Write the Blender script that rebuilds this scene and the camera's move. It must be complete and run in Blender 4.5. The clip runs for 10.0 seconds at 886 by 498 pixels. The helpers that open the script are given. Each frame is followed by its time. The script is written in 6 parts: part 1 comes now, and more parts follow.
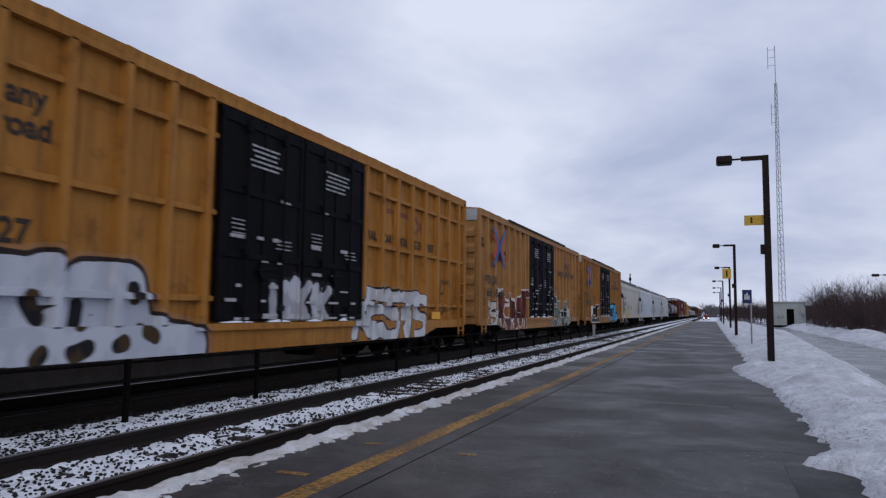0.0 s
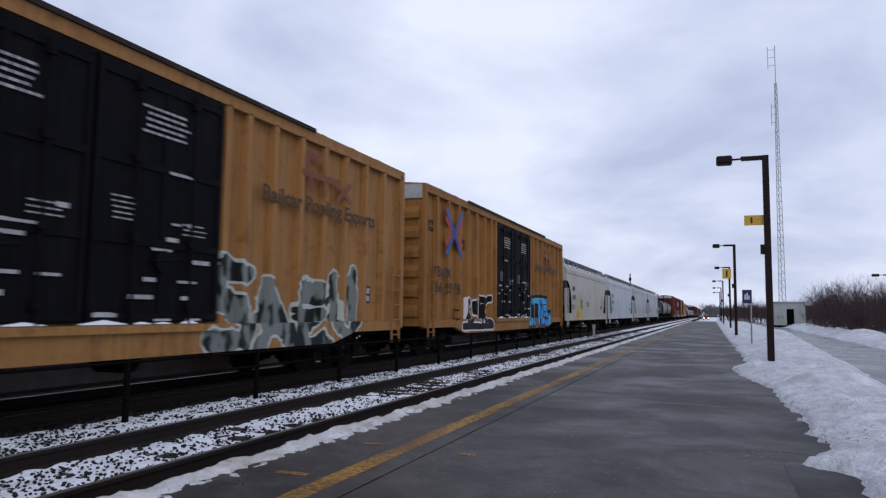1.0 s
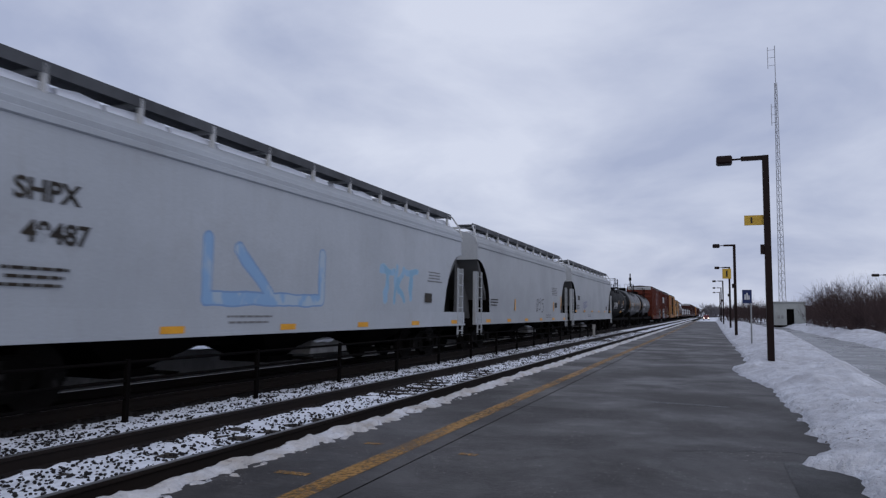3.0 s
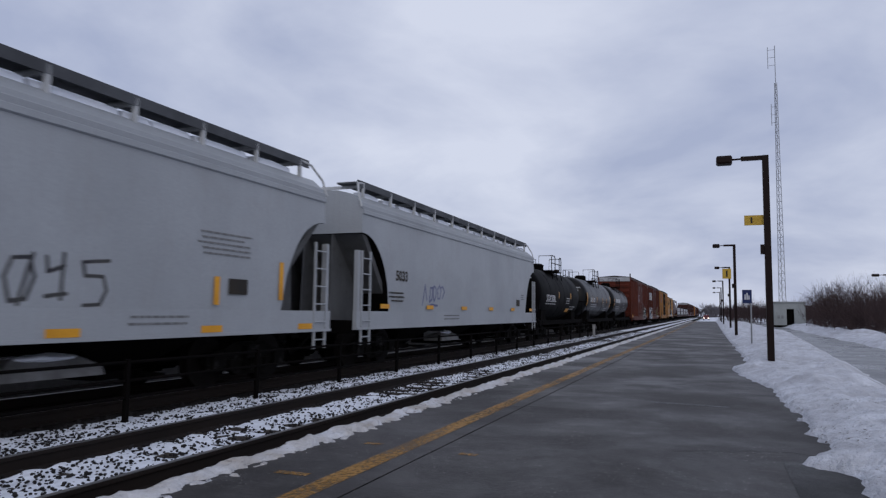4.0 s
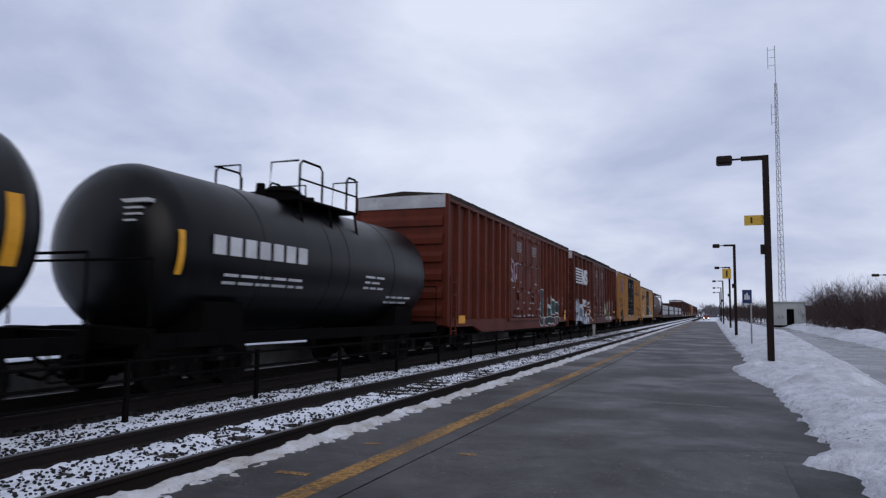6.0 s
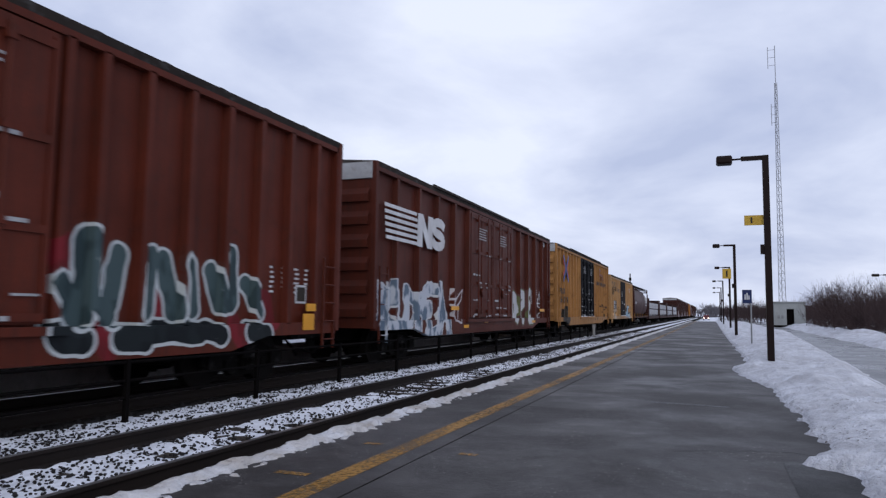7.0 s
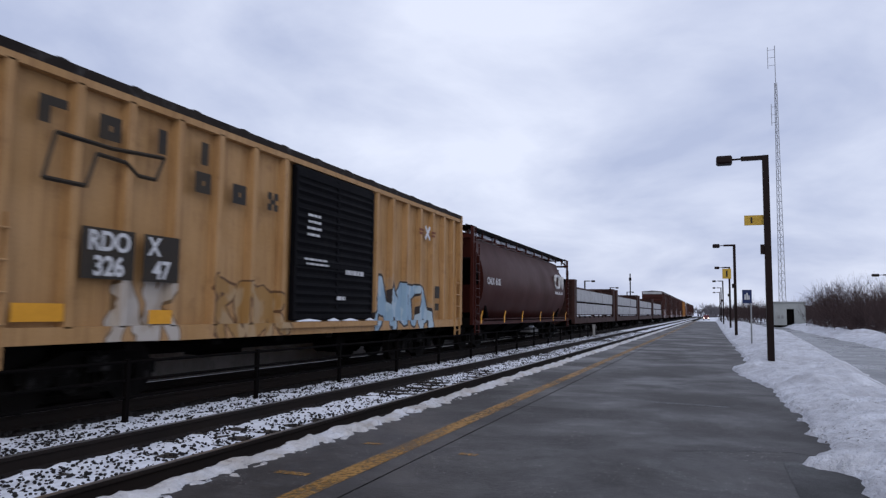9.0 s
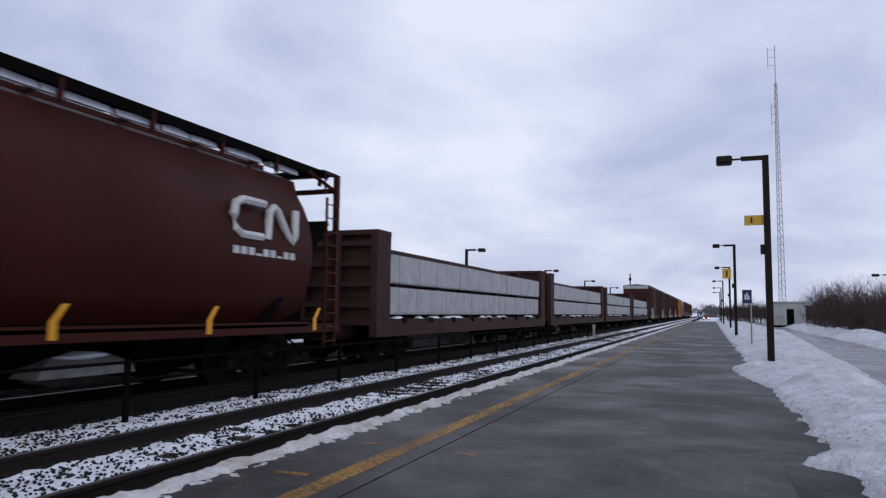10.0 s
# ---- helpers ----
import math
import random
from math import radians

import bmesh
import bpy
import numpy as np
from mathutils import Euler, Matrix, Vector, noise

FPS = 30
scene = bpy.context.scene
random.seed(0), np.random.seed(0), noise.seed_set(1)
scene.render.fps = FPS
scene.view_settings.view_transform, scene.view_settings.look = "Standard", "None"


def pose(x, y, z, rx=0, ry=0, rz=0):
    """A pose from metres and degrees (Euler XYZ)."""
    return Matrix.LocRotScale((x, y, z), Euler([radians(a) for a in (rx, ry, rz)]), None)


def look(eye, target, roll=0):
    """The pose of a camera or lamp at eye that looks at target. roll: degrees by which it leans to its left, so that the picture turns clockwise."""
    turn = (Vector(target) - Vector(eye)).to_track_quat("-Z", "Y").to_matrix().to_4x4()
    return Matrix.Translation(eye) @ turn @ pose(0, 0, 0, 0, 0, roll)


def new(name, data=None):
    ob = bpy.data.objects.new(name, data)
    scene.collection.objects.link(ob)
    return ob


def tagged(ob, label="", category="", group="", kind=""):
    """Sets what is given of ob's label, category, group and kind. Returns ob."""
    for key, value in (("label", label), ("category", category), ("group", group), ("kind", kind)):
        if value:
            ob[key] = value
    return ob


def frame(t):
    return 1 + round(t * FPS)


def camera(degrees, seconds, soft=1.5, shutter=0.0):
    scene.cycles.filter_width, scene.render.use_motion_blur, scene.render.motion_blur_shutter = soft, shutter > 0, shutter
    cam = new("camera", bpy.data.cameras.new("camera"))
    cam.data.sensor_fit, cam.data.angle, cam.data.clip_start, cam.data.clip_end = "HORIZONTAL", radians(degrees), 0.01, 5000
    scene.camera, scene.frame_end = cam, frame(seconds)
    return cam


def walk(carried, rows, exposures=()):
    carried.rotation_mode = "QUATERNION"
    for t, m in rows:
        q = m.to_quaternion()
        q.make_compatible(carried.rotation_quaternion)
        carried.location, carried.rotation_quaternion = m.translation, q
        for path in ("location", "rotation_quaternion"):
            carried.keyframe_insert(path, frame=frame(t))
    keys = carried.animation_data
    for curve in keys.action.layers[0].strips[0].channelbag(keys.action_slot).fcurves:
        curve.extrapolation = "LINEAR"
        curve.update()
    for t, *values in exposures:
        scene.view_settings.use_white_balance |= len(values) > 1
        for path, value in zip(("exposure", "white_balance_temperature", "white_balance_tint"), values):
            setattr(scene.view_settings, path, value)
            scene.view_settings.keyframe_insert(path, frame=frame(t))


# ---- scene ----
cam = camera(64.97, 10.0, soft=1.3, shutter=0.1)
EYE = Vector((0, 0, 1.38))
AIM = pose(0, 0, 0, 0, 0, 21.12) @ pose(0, 0, 0, 90 + 5.11) @ pose(0, 0, 0, 0, 0, 0.67)
STAND = Matrix.Translation(EYE) @ AIM
walk(cam, [(0, STAND), (10, STAND)], [(0, 0.05), (1, 0.26), (1.5, 0.26), (2.0, 0.27), (2.5, -0.08), (5, -0.1), (5.5, -0.02), (6.8, 0.25), (8, 0.3), (9, 0.2), (10, 0.16)])

# ---- world and light: a heavy winter overcast ----
SUN_EL, SUN_ROT = radians(28), radians(150)
world = bpy.data.worlds.new("overcast")
scene.world = world
world.use_nodes = True
wn, wl = world.node_tree.nodes, world.node_tree.links
wn.clear()


def build_sky():
    out = wn.new("ShaderNodeOutputWorld")
    bg = wn.new("ShaderNodeBackground")
    sky = wn.new("ShaderNodeTexSky")
    sky.sky_type, sky.sun_disc, sky.sun_elevation, sky.sun_rotation = "NISHITA", False, SUN_EL, SUN_ROT
    sky.air_density, sky.dust_density = 1.0, 4.0
    tc = wn.new("ShaderNodeTexCoord")
    # cloud layer: directions flattened onto a high sheet, so that clouds shrink towards the horizon
    sep = wn.new("ShaderNodeSeparateXYZ")
    wl.new(tc.outputs["Generated"], sep.inputs[0])
    zz = wn.new("ShaderNodeMath"); zz.operation = "MAXIMUM"; zz.inputs[1].default_value = 0.0
    wl.new(sep.outputs[2], zz.inputs[0])
    za = wn.new("ShaderNodeMath"); za.operation = "ADD"; za.inputs[1].default_value = 0.30
    wl.new(zz.outputs[0], za.inputs[0])
    dv = wn.new("ShaderNodeVectorMath"); dv.operation = "DIVIDE"
    cmb = wn.new("ShaderNodeCombineXYZ")
    for i in range(3):
        wl.new(za.outputs[0], cmb.inputs[i])
    wl.new(tc.outputs["Generated"], dv.inputs[0]); wl.new(cmb.outputs[0], dv.inputs[1])
    n1 = wn.new("ShaderNodeTexNoise"); n1.inputs["Scale"].default_value = 1.5; n1.inputs["Detail"].default_value = 7; n1.inputs["Roughness"].default_value = 0.53
    n1.inputs["Distortion"].default_value = 0.3
    wl.new(dv.outputs[0], n1.inputs["Vector"])
    ramp = wn.new("ShaderNodeValToRGB")
    e = ramp.color_ramp.elements
    e[0].position, e[0].color = 0.34, (0.46, 0.52, 0.72, 1)
    e[1].position, e[1].color = 0.66, (0.78, 0.83, 0.99, 1)
    wl.new(n1.outputs["Fac"], ramp.inputs[0])
    # the clouds take the sky's own light and even it out
    mixn = wn.new("ShaderNodeMix"); mixn.data_type = "RGBA"; mixn.inputs[0].default_value = 0.94
    scale = wn.new("ShaderNodeVectorMath"); scale.operation = "SCALE"; scale.inputs["Scale"].default_value = 0.12
    wl.new(sky.outputs[0], scale.inputs[0])
    wl.new(scale.outputs[0], mixn.inputs[6]); wl.new(ramp.outputs[0], mixn.inputs[7])
    wl.new(mixn.outputs[2], bg.inputs[0])
    bg.inputs[1].default_value = 0.92
    wl.new(bg.outputs[0], out.inputs[0])


build_sky()
sun = new("sun", bpy.data.lights.new("sun", "SUN"))
sun.data.energy, sun.data.angle, sun.data.color = 0.5, radians(40), (1, 0.97, 0.93)
sun.matrix_world = look((0, 0, 60), (Vector((0, 0, 60)) - Vector((math.sin(SUN_ROT) * math.cos(SUN_EL), math.cos(SUN_ROT) * math.cos(SUN_EL), math.sin(SUN_EL)))))


# ---- materials ----
def nodes_of(name):
    m = bpy.data.materials.new(name)
    m.use_nodes = True
    return m, m.node_tree.nodes, m.node_tree.links, m.node_tree.nodes["Principled BSDF"]


def add(nt, kind, **values):
    n = nt.new("ShaderNode" + kind)
    for k, v in values.items():
        if k == "op":
            n.operation = v
        elif k == "kind":
            n.data_type = v
        else:
            n.inputs[k.replace("_", " ")].default_value = v
    return n


def rgb(c):
    return (*c, 1)


def mix_rgb(nt, ln, fac, a, b, blend="MIX"):
    n = nt.new("ShaderNodeMix")
    n.data_type, n.blend_type = "RGBA", blend
    for slot, v in ((0, fac), (6, a), (7, b)):
        if isinstance(v, (int, float)):
            n.inputs[slot].default_value = v
        elif isinstance(v, tuple):
            n.inputs[slot].default_value = rgb(v)
        else:
            ln.new(v, n.inputs[slot])
    return n.outputs[2]


def mth(nt, ln, op, a, b=None, c=None, clamp=False):
    n = nt.new("ShaderNodeMath")
    n.operation, n.use_clamp = op, clamp
    for i, v in enumerate((a, b, c)):
        if v is None:
            continue
        if isinstance(v, (int, float)):
            n.inputs[i].default_value = v
        else:
            ln.new(v, n.inputs[i])
    return n.outputs[0]


def noise_of(nt, ln, vec, scale, detail=4, rough=0.55, distortion=0.0):
    n = nt.new("ShaderNodeTexNoise")
    n.inputs["Scale"].default_value, n.inputs["Detail"].default_value = scale, detail
    n.inputs["Roughness"].default_value, n.inputs["Distortion"].default_value = rough, distortion
    ln.new(vec, n.inputs["Vector"])
    return n.outputs["Fac"]


def step(nt, ln, v, lo, hi):
    n = nt.new("ShaderNodeMapRange")
    n.inputs[1].default_value, n.inputs[2].default_value = lo, hi
    ln.new(v, n.inputs[0])
    return n.outputs[0]


def stretch(nt, ln, vec, s):
    n = nt.new("ShaderNodeMapping")
    n.inputs["Scale"].default_value = s
    ln.new(vec, n.inputs["Vector"])
    return n.outputs[0]


def surf(name, col, col2=None, rough=0.6, metal=0.0, scale=1.5, grain=30.0, bump=0.15, dirt=None, dirt_amount=0.4, streak=False, paint=(), spec=0.2, bump_depth=0.01):
    """Paint, metal, wood and such: two-scale variation, dirt or rust patches, rain streaks, and painted tags."""
    m, nt, ln, bsdf = nodes_of(name)
    tc = nt.new("ShaderNodeTexCoord").outputs["Object"]
    big = noise_of(nt, ln, tc, scale, 5, 0.6)
    fine = noise_of(nt, ln, tc, grain, 3, 0.6)
    col2 = col2 or tuple(c * 0.75 for c in col)
    c = mix_rgb(nt, ln, step(nt, ln, big, 0.35, 0.65), col, col2)
    c = mix_rgb(nt, ln, mth(nt, ln, "MULTIPLY", step(nt, ln, fine, 0.3, 0.75), 0.25), c, tuple(x * 0.5 for x in col2))
    if streak:
        s = noise_of(nt, ln, stretch(nt, ln, tc, (6, 6, 0.25)), 2.2, 5, 0.65)
        c = mix_rgb(nt, ln, mth(nt, ln, "MULTIPLY", step(nt, ln, s, 0.48, 0.74), 0.6 * streak), c, dirt or tuple(x * 0.4 for x in col2))
    if dirt:
        d = noise_of(nt, ln, tc, scale * 2.7, 7, 0.7, 0.4)
        c = mix_rgb(nt, ln, mth(nt, ln, "MULTIPLY", step(nt, ln, d, 0.55, 0.7), dirt_amount), c, dirt)
    for p in paint:
        c = tag_paint(nt, ln, tc, c, *p)
    ln.new(c, bsdf.inputs["Base Color"])
    r = mth(nt, ln, "MULTIPLY_ADD", big, 0.3, rough - 0.15, True)
    ln.new(r, bsdf.inputs["Roughness"])
    bsdf.inputs["Metallic"].default_value = metal
    bsdf.inputs["Specular IOR Level"].default_value = spec
    if bump:
        b = add(nt, "Bump", Strength=bump, Distance=bump_depth)
        ln.new(mth(nt, ln, "ADD", fine, big), b.inputs["Height"])
        ln.new(b.outputs[0], bsdf.inputs["Normal"])
    return m


GLYPHS = {
    "A": ((0, 0, 0.42, 1), (0.42, 1, 0.95, 0), (0.2, 0.38, 0.75, 0.38)),
    "B": ((0.1, 0, 0.1, 1), (0.1, 1, 0.75, 0.85), (0.75, 0.85, 0.3, 0.52), (0.3, 0.52, 0.9, 0.25), (0.9, 0.25, 0.1, 0)),
    "E": ((0.1, 0, 0.15, 1), (0.15, 1, 0.85, 0.95), (0.12, 0.5, 0.7, 0.55), (0.1, 0.02, 0.95, 0)),
    "K": ((0.1, 0, 0.15, 1), (0.85, 1, 0.15, 0.45), (0.3, 0.55, 0.95, 0)),
    "N": ((0.05, 0, 0.1, 1), (0.1, 1, 0.85, 0.05), (0.85, 0.05, 0.9, 1)),
    "O": ((0.15, 0.2, 0.15, 0.8), (0.15, 0.8, 0.5, 1), (0.5, 1, 0.9, 0.7), (0.9, 0.7, 0.85, 0.2), (0.85, 0.2, 0.45, 0), (0.45, 0, 0.15, 0.2)),
    "R": ((0.1, 0, 0.12, 1), (0.12, 1, 0.85, 0.8), (0.85, 0.8, 0.2, 0.48), (0.35, 0.5, 1.0, 0.0)),
    "S": ((0.9, 0.9, 0.35, 1), (0.35, 1, 0.15, 0.7), (0.15, 0.7, 0.8, 0.4), (0.8, 0.4, 0.7, 0.05), (0.7, 0.05, 0.05, 0.05)),
    "T": ((0.0, 0.95, 1.0, 1.0), (0.5, 0.95, 0.45, 0.0)),
    "U": ((0.1, 1, 0.12, 0.25), (0.12, 0.25, 0.5, 0.0), (0.5, 0.0, 0.88, 0.25), (0.88, 0.25, 0.9, 1)),
}


def tag_paint(nt, ln, tc, base, y0, y1, z0, z1, fill, fill2, line, shapes, thick, rim, seed):
    """A sprayed tag on the near side: fat bent strokes with an outline, following the ribs that it was sprayed over."""
    sp = nt.new("ShaderNodeSeparateXYZ")
    ln.new(tc, sp.inputs[0])
    q = nt.new("ShaderNodeCombineXYZ")
    ln.new(sp.outputs[1], q.inputs[0])
    ln.new(sp.outputs[2], q.inputs[1])
    q.inputs[2].default_value = seed
    wob = nt.new("ShaderNodeTexNoise")
    wob.inputs["Scale"].default_value, wob.inputs["Detail"].default_value = 1.7, 2.0
    ln.new(q.outputs[0], wob.inputs["Vector"])
    off = add(nt, "VectorMath", op="MULTIPLY_ADD")
    sway = (0.5 if isinstance(shapes, str) else 0.14) * (z1 - z0)
    off.inputs[1].default_value = (sway, sway * 0.9, 0)
    off.inputs[2].default_value = (-sway / 2, -sway * 0.45, -seed)
    ln.new(wob.outputs["Color"], off.inputs[0])
    p = add(nt, "VectorMath", op="ADD")
    ln.new(q.outputs[0], p.inputs[0]); ln.new(off.outputs[0], p.inputs[1])
    flat = add(nt, "VectorMath", op="MULTIPLY")
    flat.inputs[1].default_value = (1, 1, 0)
    ln.new(p.outputs[0], flat.inputs[0])
    r = random.Random(int(seed * 10))
    lines = []
    if isinstance(shapes, str):
        w = (y1 - y0) / len(shapes)
        for i, g in enumerate(shapes):
            tilt = r.uniform(-0.12, 0.12)
            lift, tall = r.uniform(-0.08, 0.08), r.uniform(0.85, 1.1)
            for ax, az, bx, bz in GLYPHS[g]:
                lines.append([Vector((y0 + w * (i + 0.06 + 0.9 * x + tilt * z), z0 + (z1 - z0) * (lift + z * tall), 0)) for x, z in ((ax, az), (bx, bz))])
    else:
        for q_ in shapes:
            row = [Vector((q_[k], q_[k + 1], 0)) for k in range(0, len(q_), 2)]
            lines += [list(ab) for ab in zip(row, row[1:])]
    near = None
    for pa, pb in lines:
        d = pb - pa
        s1 = add(nt, "VectorMath", op="SUBTRACT"); s1.inputs[1].default_value = pa
        ln.new(flat.outputs[0], s1.inputs[0])
        dt = add(nt, "VectorMath", op="DOT_PRODUCT"); dt.inputs[1].default_value = d / max(d.length_squared, 1e-6)
        ln.new(s1.outputs[0], dt.inputs[0])
        h = mth(nt, ln, "ADD", dt.outputs["Value"], 0.0, clamp=True)
        sc = add(nt, "VectorMath", op="SCALE"); sc.inputs[0].default_value = d
        ln.new(h, sc.inputs["Scale"])
        df = add(nt, "VectorMath", op="DISTANCE")
        ln.new(s1.outputs[0], df.inputs[0]); ln.new(sc.outputs[0], df.inputs[1])
        near = df.outputs["Value"] if near is None else mth(nt, ln, "MINIMUM", near, df.outputs["Value"])
    fat = mth(nt, ln, "MULTIPLY_ADD", wob.outputs["Fac"], thick * (1.2 if isinstance(shapes, str) else 0.4), thick * (0.4 if isinstance(shapes, str) else 0.8))
    core = mth(nt, ln, "LESS_THAN", near, fat)
    edge = mth(nt, ln, "LESS_THAN", near, mth(nt, ln, "ADD", fat, rim))
    glow = mth(nt, ln, "LESS_THAN", near, mth(nt, ln, "ADD", fat, rim * 1.9))
    side = mth(nt, ln, "GREATER_THAN", sp.outputs[0], 1.3)
    patch = noise_of(nt, ln, stretch(nt, ln, tc, (1, 1, 0.5)), 3.0, 2, 0.5)
    inks = mix_rgb(nt, ln, step(nt, ln, patch, 0.47, 0.53), fill, fill2)
    out = mix_rgb(nt, ln, mth(nt, ln, "MULTIPLY", mth(nt, ln, "MULTIPLY", glow, side), 0.08), base, fill2)
    out = mix_rgb(nt, ln, mth(nt, ln, "MULTIPLY", mth(nt, ln, "MULTIPLY", edge, side), 0.95), out, line)
    worn = mth(nt, ln, "MULTIPLY", mth(nt, ln, "MULTIPLY", core, side), step(nt, ln, noise_of(nt, ln, tc, 9, 4), 0.16, 0.3))
    return mix_rgb(nt, ln, mth(nt, ln, "MULTIPLY", worn, 0.995), out, inks)


# sprayed tags as bent lines (along the car, height)
SILVER = ((-6.76, 1.62, -5.58, 1.73), (-6.72, 1.0, -5.72, 0.96), (-6.03, 1.69, -5.97, 0.94), (-5.45, 0.95, -4.96, 1.67, -4.24, 1.69, -4.04, 0.94), (-4.59, 1.64, -4.39, 0.95, -5.41, 0.95), (-4.15, 1.02, -3.05, 0.8))
SILVER_GAPS = ((-5.77, 1.48, -5.64, 1.25), (-5.07, 1.41, -5.11, 1.18), (-4.13, 1.64, -4.11, 1.51), (-3.96, 1.03, -3.85, 0.97), (-5.17, 0.78, -4.99, 0.84), (-5.72, 0.74, -5.65, 0.8), (-4.49, 0.86, -4.39, 0.9))
BUBBLE = ((-6.31, 0.9, -3.04, 0.87), (-5.78, 1.75, -5.82, 0.97), (-5.78, 1.75, -5.33, 1.7, -5.63, 1.44, -5.25, 1.14, -5.76, 0.97), (-4.7, 1.79, -5.04, 1.63, -4.92, 1.33, -4.6, 1.25), (-4.99, 1.54, -4.69, 1.56), (-4.22, 1.86, -4.3, 0.95), (-4.22, 1.86, -3.9, 1.72, -4.19, 1.4, -3.82, 0.94), (-3.29, 1.84, -3.65, 1.67, -3.69, 1.09, -3.12, 0.95))
SCRAWL = ((-7.05, 1.05, -6.9, 1.2, -6.95, 1.45, -6.75, 1.4, -6.7, 1.65, -6.6, 1.75, -6.55, 1.55, -6.45, 1.8), (-7.0, 1.1, -6.7, 1.15))
BLUES = ((2.45, 1.85, 2.5, 0.95, 2.95, 0.95), (3.35, 1.81, 3.38, 0.96), (2.9, 1.85, 3.7, 1.85), (3.91, 1.92, 4.47, 1.87), (4.16, 1.87, 4.25, 0.93), (4.67, 1.91, 4.82, 0.94), (4.67, 1.91, 5.14, 1.9), (4.76, 1.44, 5.14, 1.45), (4.82, 0.98, 5.27, 1.02), (5.93, 1.88, 5.32, 1.96, 5.38, 1.56, 5.98, 1.56), (5.84, 1.3, 6.56, 1.24, 6.46, 0.92, 5.56, 0.91))
TEAL_TOP = ((2.83, 1.68, 3.09, 1.26), (3.18, 2.29, 3.16, 1.55, 3.59, 1.26), (3.74, 2.07, 3.62, 1.41), (4.32, 2.12, 4.26, 1.34), (4.58, 2.08, 4.83, 1.34), (5.13, 2.05, 5.23, 1.39), (5.64, 1.99, 5.87, 1.44), (6.14, 2.31, 6.21, 1.49), (6.57, 1.8, 6.96, 1.3))
TEAL_LOW = ((2.74, 1.02, 3.11, 0.94), (3.75, 0.95, 4.16, 0.94), (4.37, 1.05, 5.32, 0.99), (5.52, 1.03, 5.8, 0.93), (6.62, 0.96, 7.03, 0.93))
RED_MIST = ((2.7, 2.0, 3.0, 2.1), (3.4, 1.3, 3.5, 0.9), (4.3, 1.6, 4.4, 1.3), (6.2, 1.1, 6.4, 0.9), (7.1, 1.5, 7.2, 1.2))
SCRIBBLE = ((-4.08, 2.06, -4.16, 1.73, -3.87, 1.78, -3.89, 1.98, -4.05, 1.57, -4.1, 1.26, -3.93, 1.09, -3.38, 1.01, -3.31, 1.59), (-3.73, 1.99, -3.76, 1.66, -2.98, 2.08, -3.08, 1.73, -3.53, 1.51), (-4.12, 1.57, -3.75, 1.5))
WHITE_BLOCKS = ((3.33, 2.05, 3.11, 1.77, 3.14, 1.24, 3.44, 1.08, 3.67, 1.38, 3.64, 1.92, 3.33, 2.05), (4.38, 1.03, 4.33, 2.16, 4.95, 2.12, 4.97, 1.75, 4.42, 1.59), (6.06, 2.29, 5.53, 2.22, 5.5, 1.06, 6.11, 1.08), (5.55, 1.66, 6.01, 1.67))
LOOP_MARK = ((0.83, 1.71, 0.92, 1.94, 1.13, 1.96, 1.22, 1.73, 1.13, 1.46, 0.92, 1.43, 0.83, 1.71), (1.17, 2.0, 1.03, 1.4), (1.36, 1.98, 1.39, 1.81, 1.62, 1.89), (1.61, 2.03, 1.59, 1.47), (1.39, 1.5, 1.66, 1.54), (2.29, 2.0, 1.89, 1.95, 1.92, 1.77, 2.21, 1.78, 2.29, 1.6, 2.19, 1.42, 1.92, 1.41))
CURLS = ((-4.65, 1.55, -4.5, 2.1, -4.35, 1.7), (-4.15, 1.65, -4.11, 2.04, -3.93, 2.05, -3.95, 1.72, -4.11, 1.65), (-3.9, 2.02, -3.83, 2.09, -3.68, 2.04, -3.66, 1.8, -3.8, 1.66, -3.88, 1.86, -3.86, 2.06), (-3.56, 2.01, -3.41, 2.13, -3.28, 1.97, -3.34, 1.75, -3.5, 1.74, -3.55, 1.95), (-3.32, 2.07, -3.12, 2.09, -2.99, 1.95, -3.14, 1.76), (-4.17, 1.52, -3.97, 1.56, -3.52, 1.54))
YELLOW_HUMP = ((-3.57, 2.25, -3.51, 1.69, -4.42, 1.31, -4.81, 1.1), (-3.49, 2.14, -3.16, 1.46, -2.88, 1.05), (-4.43, 1.45, -4.0, 1.06))
BLUE_BOX = ((-3.57, 2.5, -3.54, 1.55), (-2.78, 2.4, -1.81, 1.62), (-0.06, 2.5, -0.04, 1.6), (-3.54, 1.55, -0.04, 1.57))

WHITE, GREY, BLACK = (0.75, 0.76, 0.8), (0.35, 0.38, 0.44), (0.012, 0.012, 0.015)
YELLOW, YELLOW_2, RUST = (0.37, 0.165, 0.034), (0.30, 0.125, 0.025), (0.06, 0.026, 0.012)

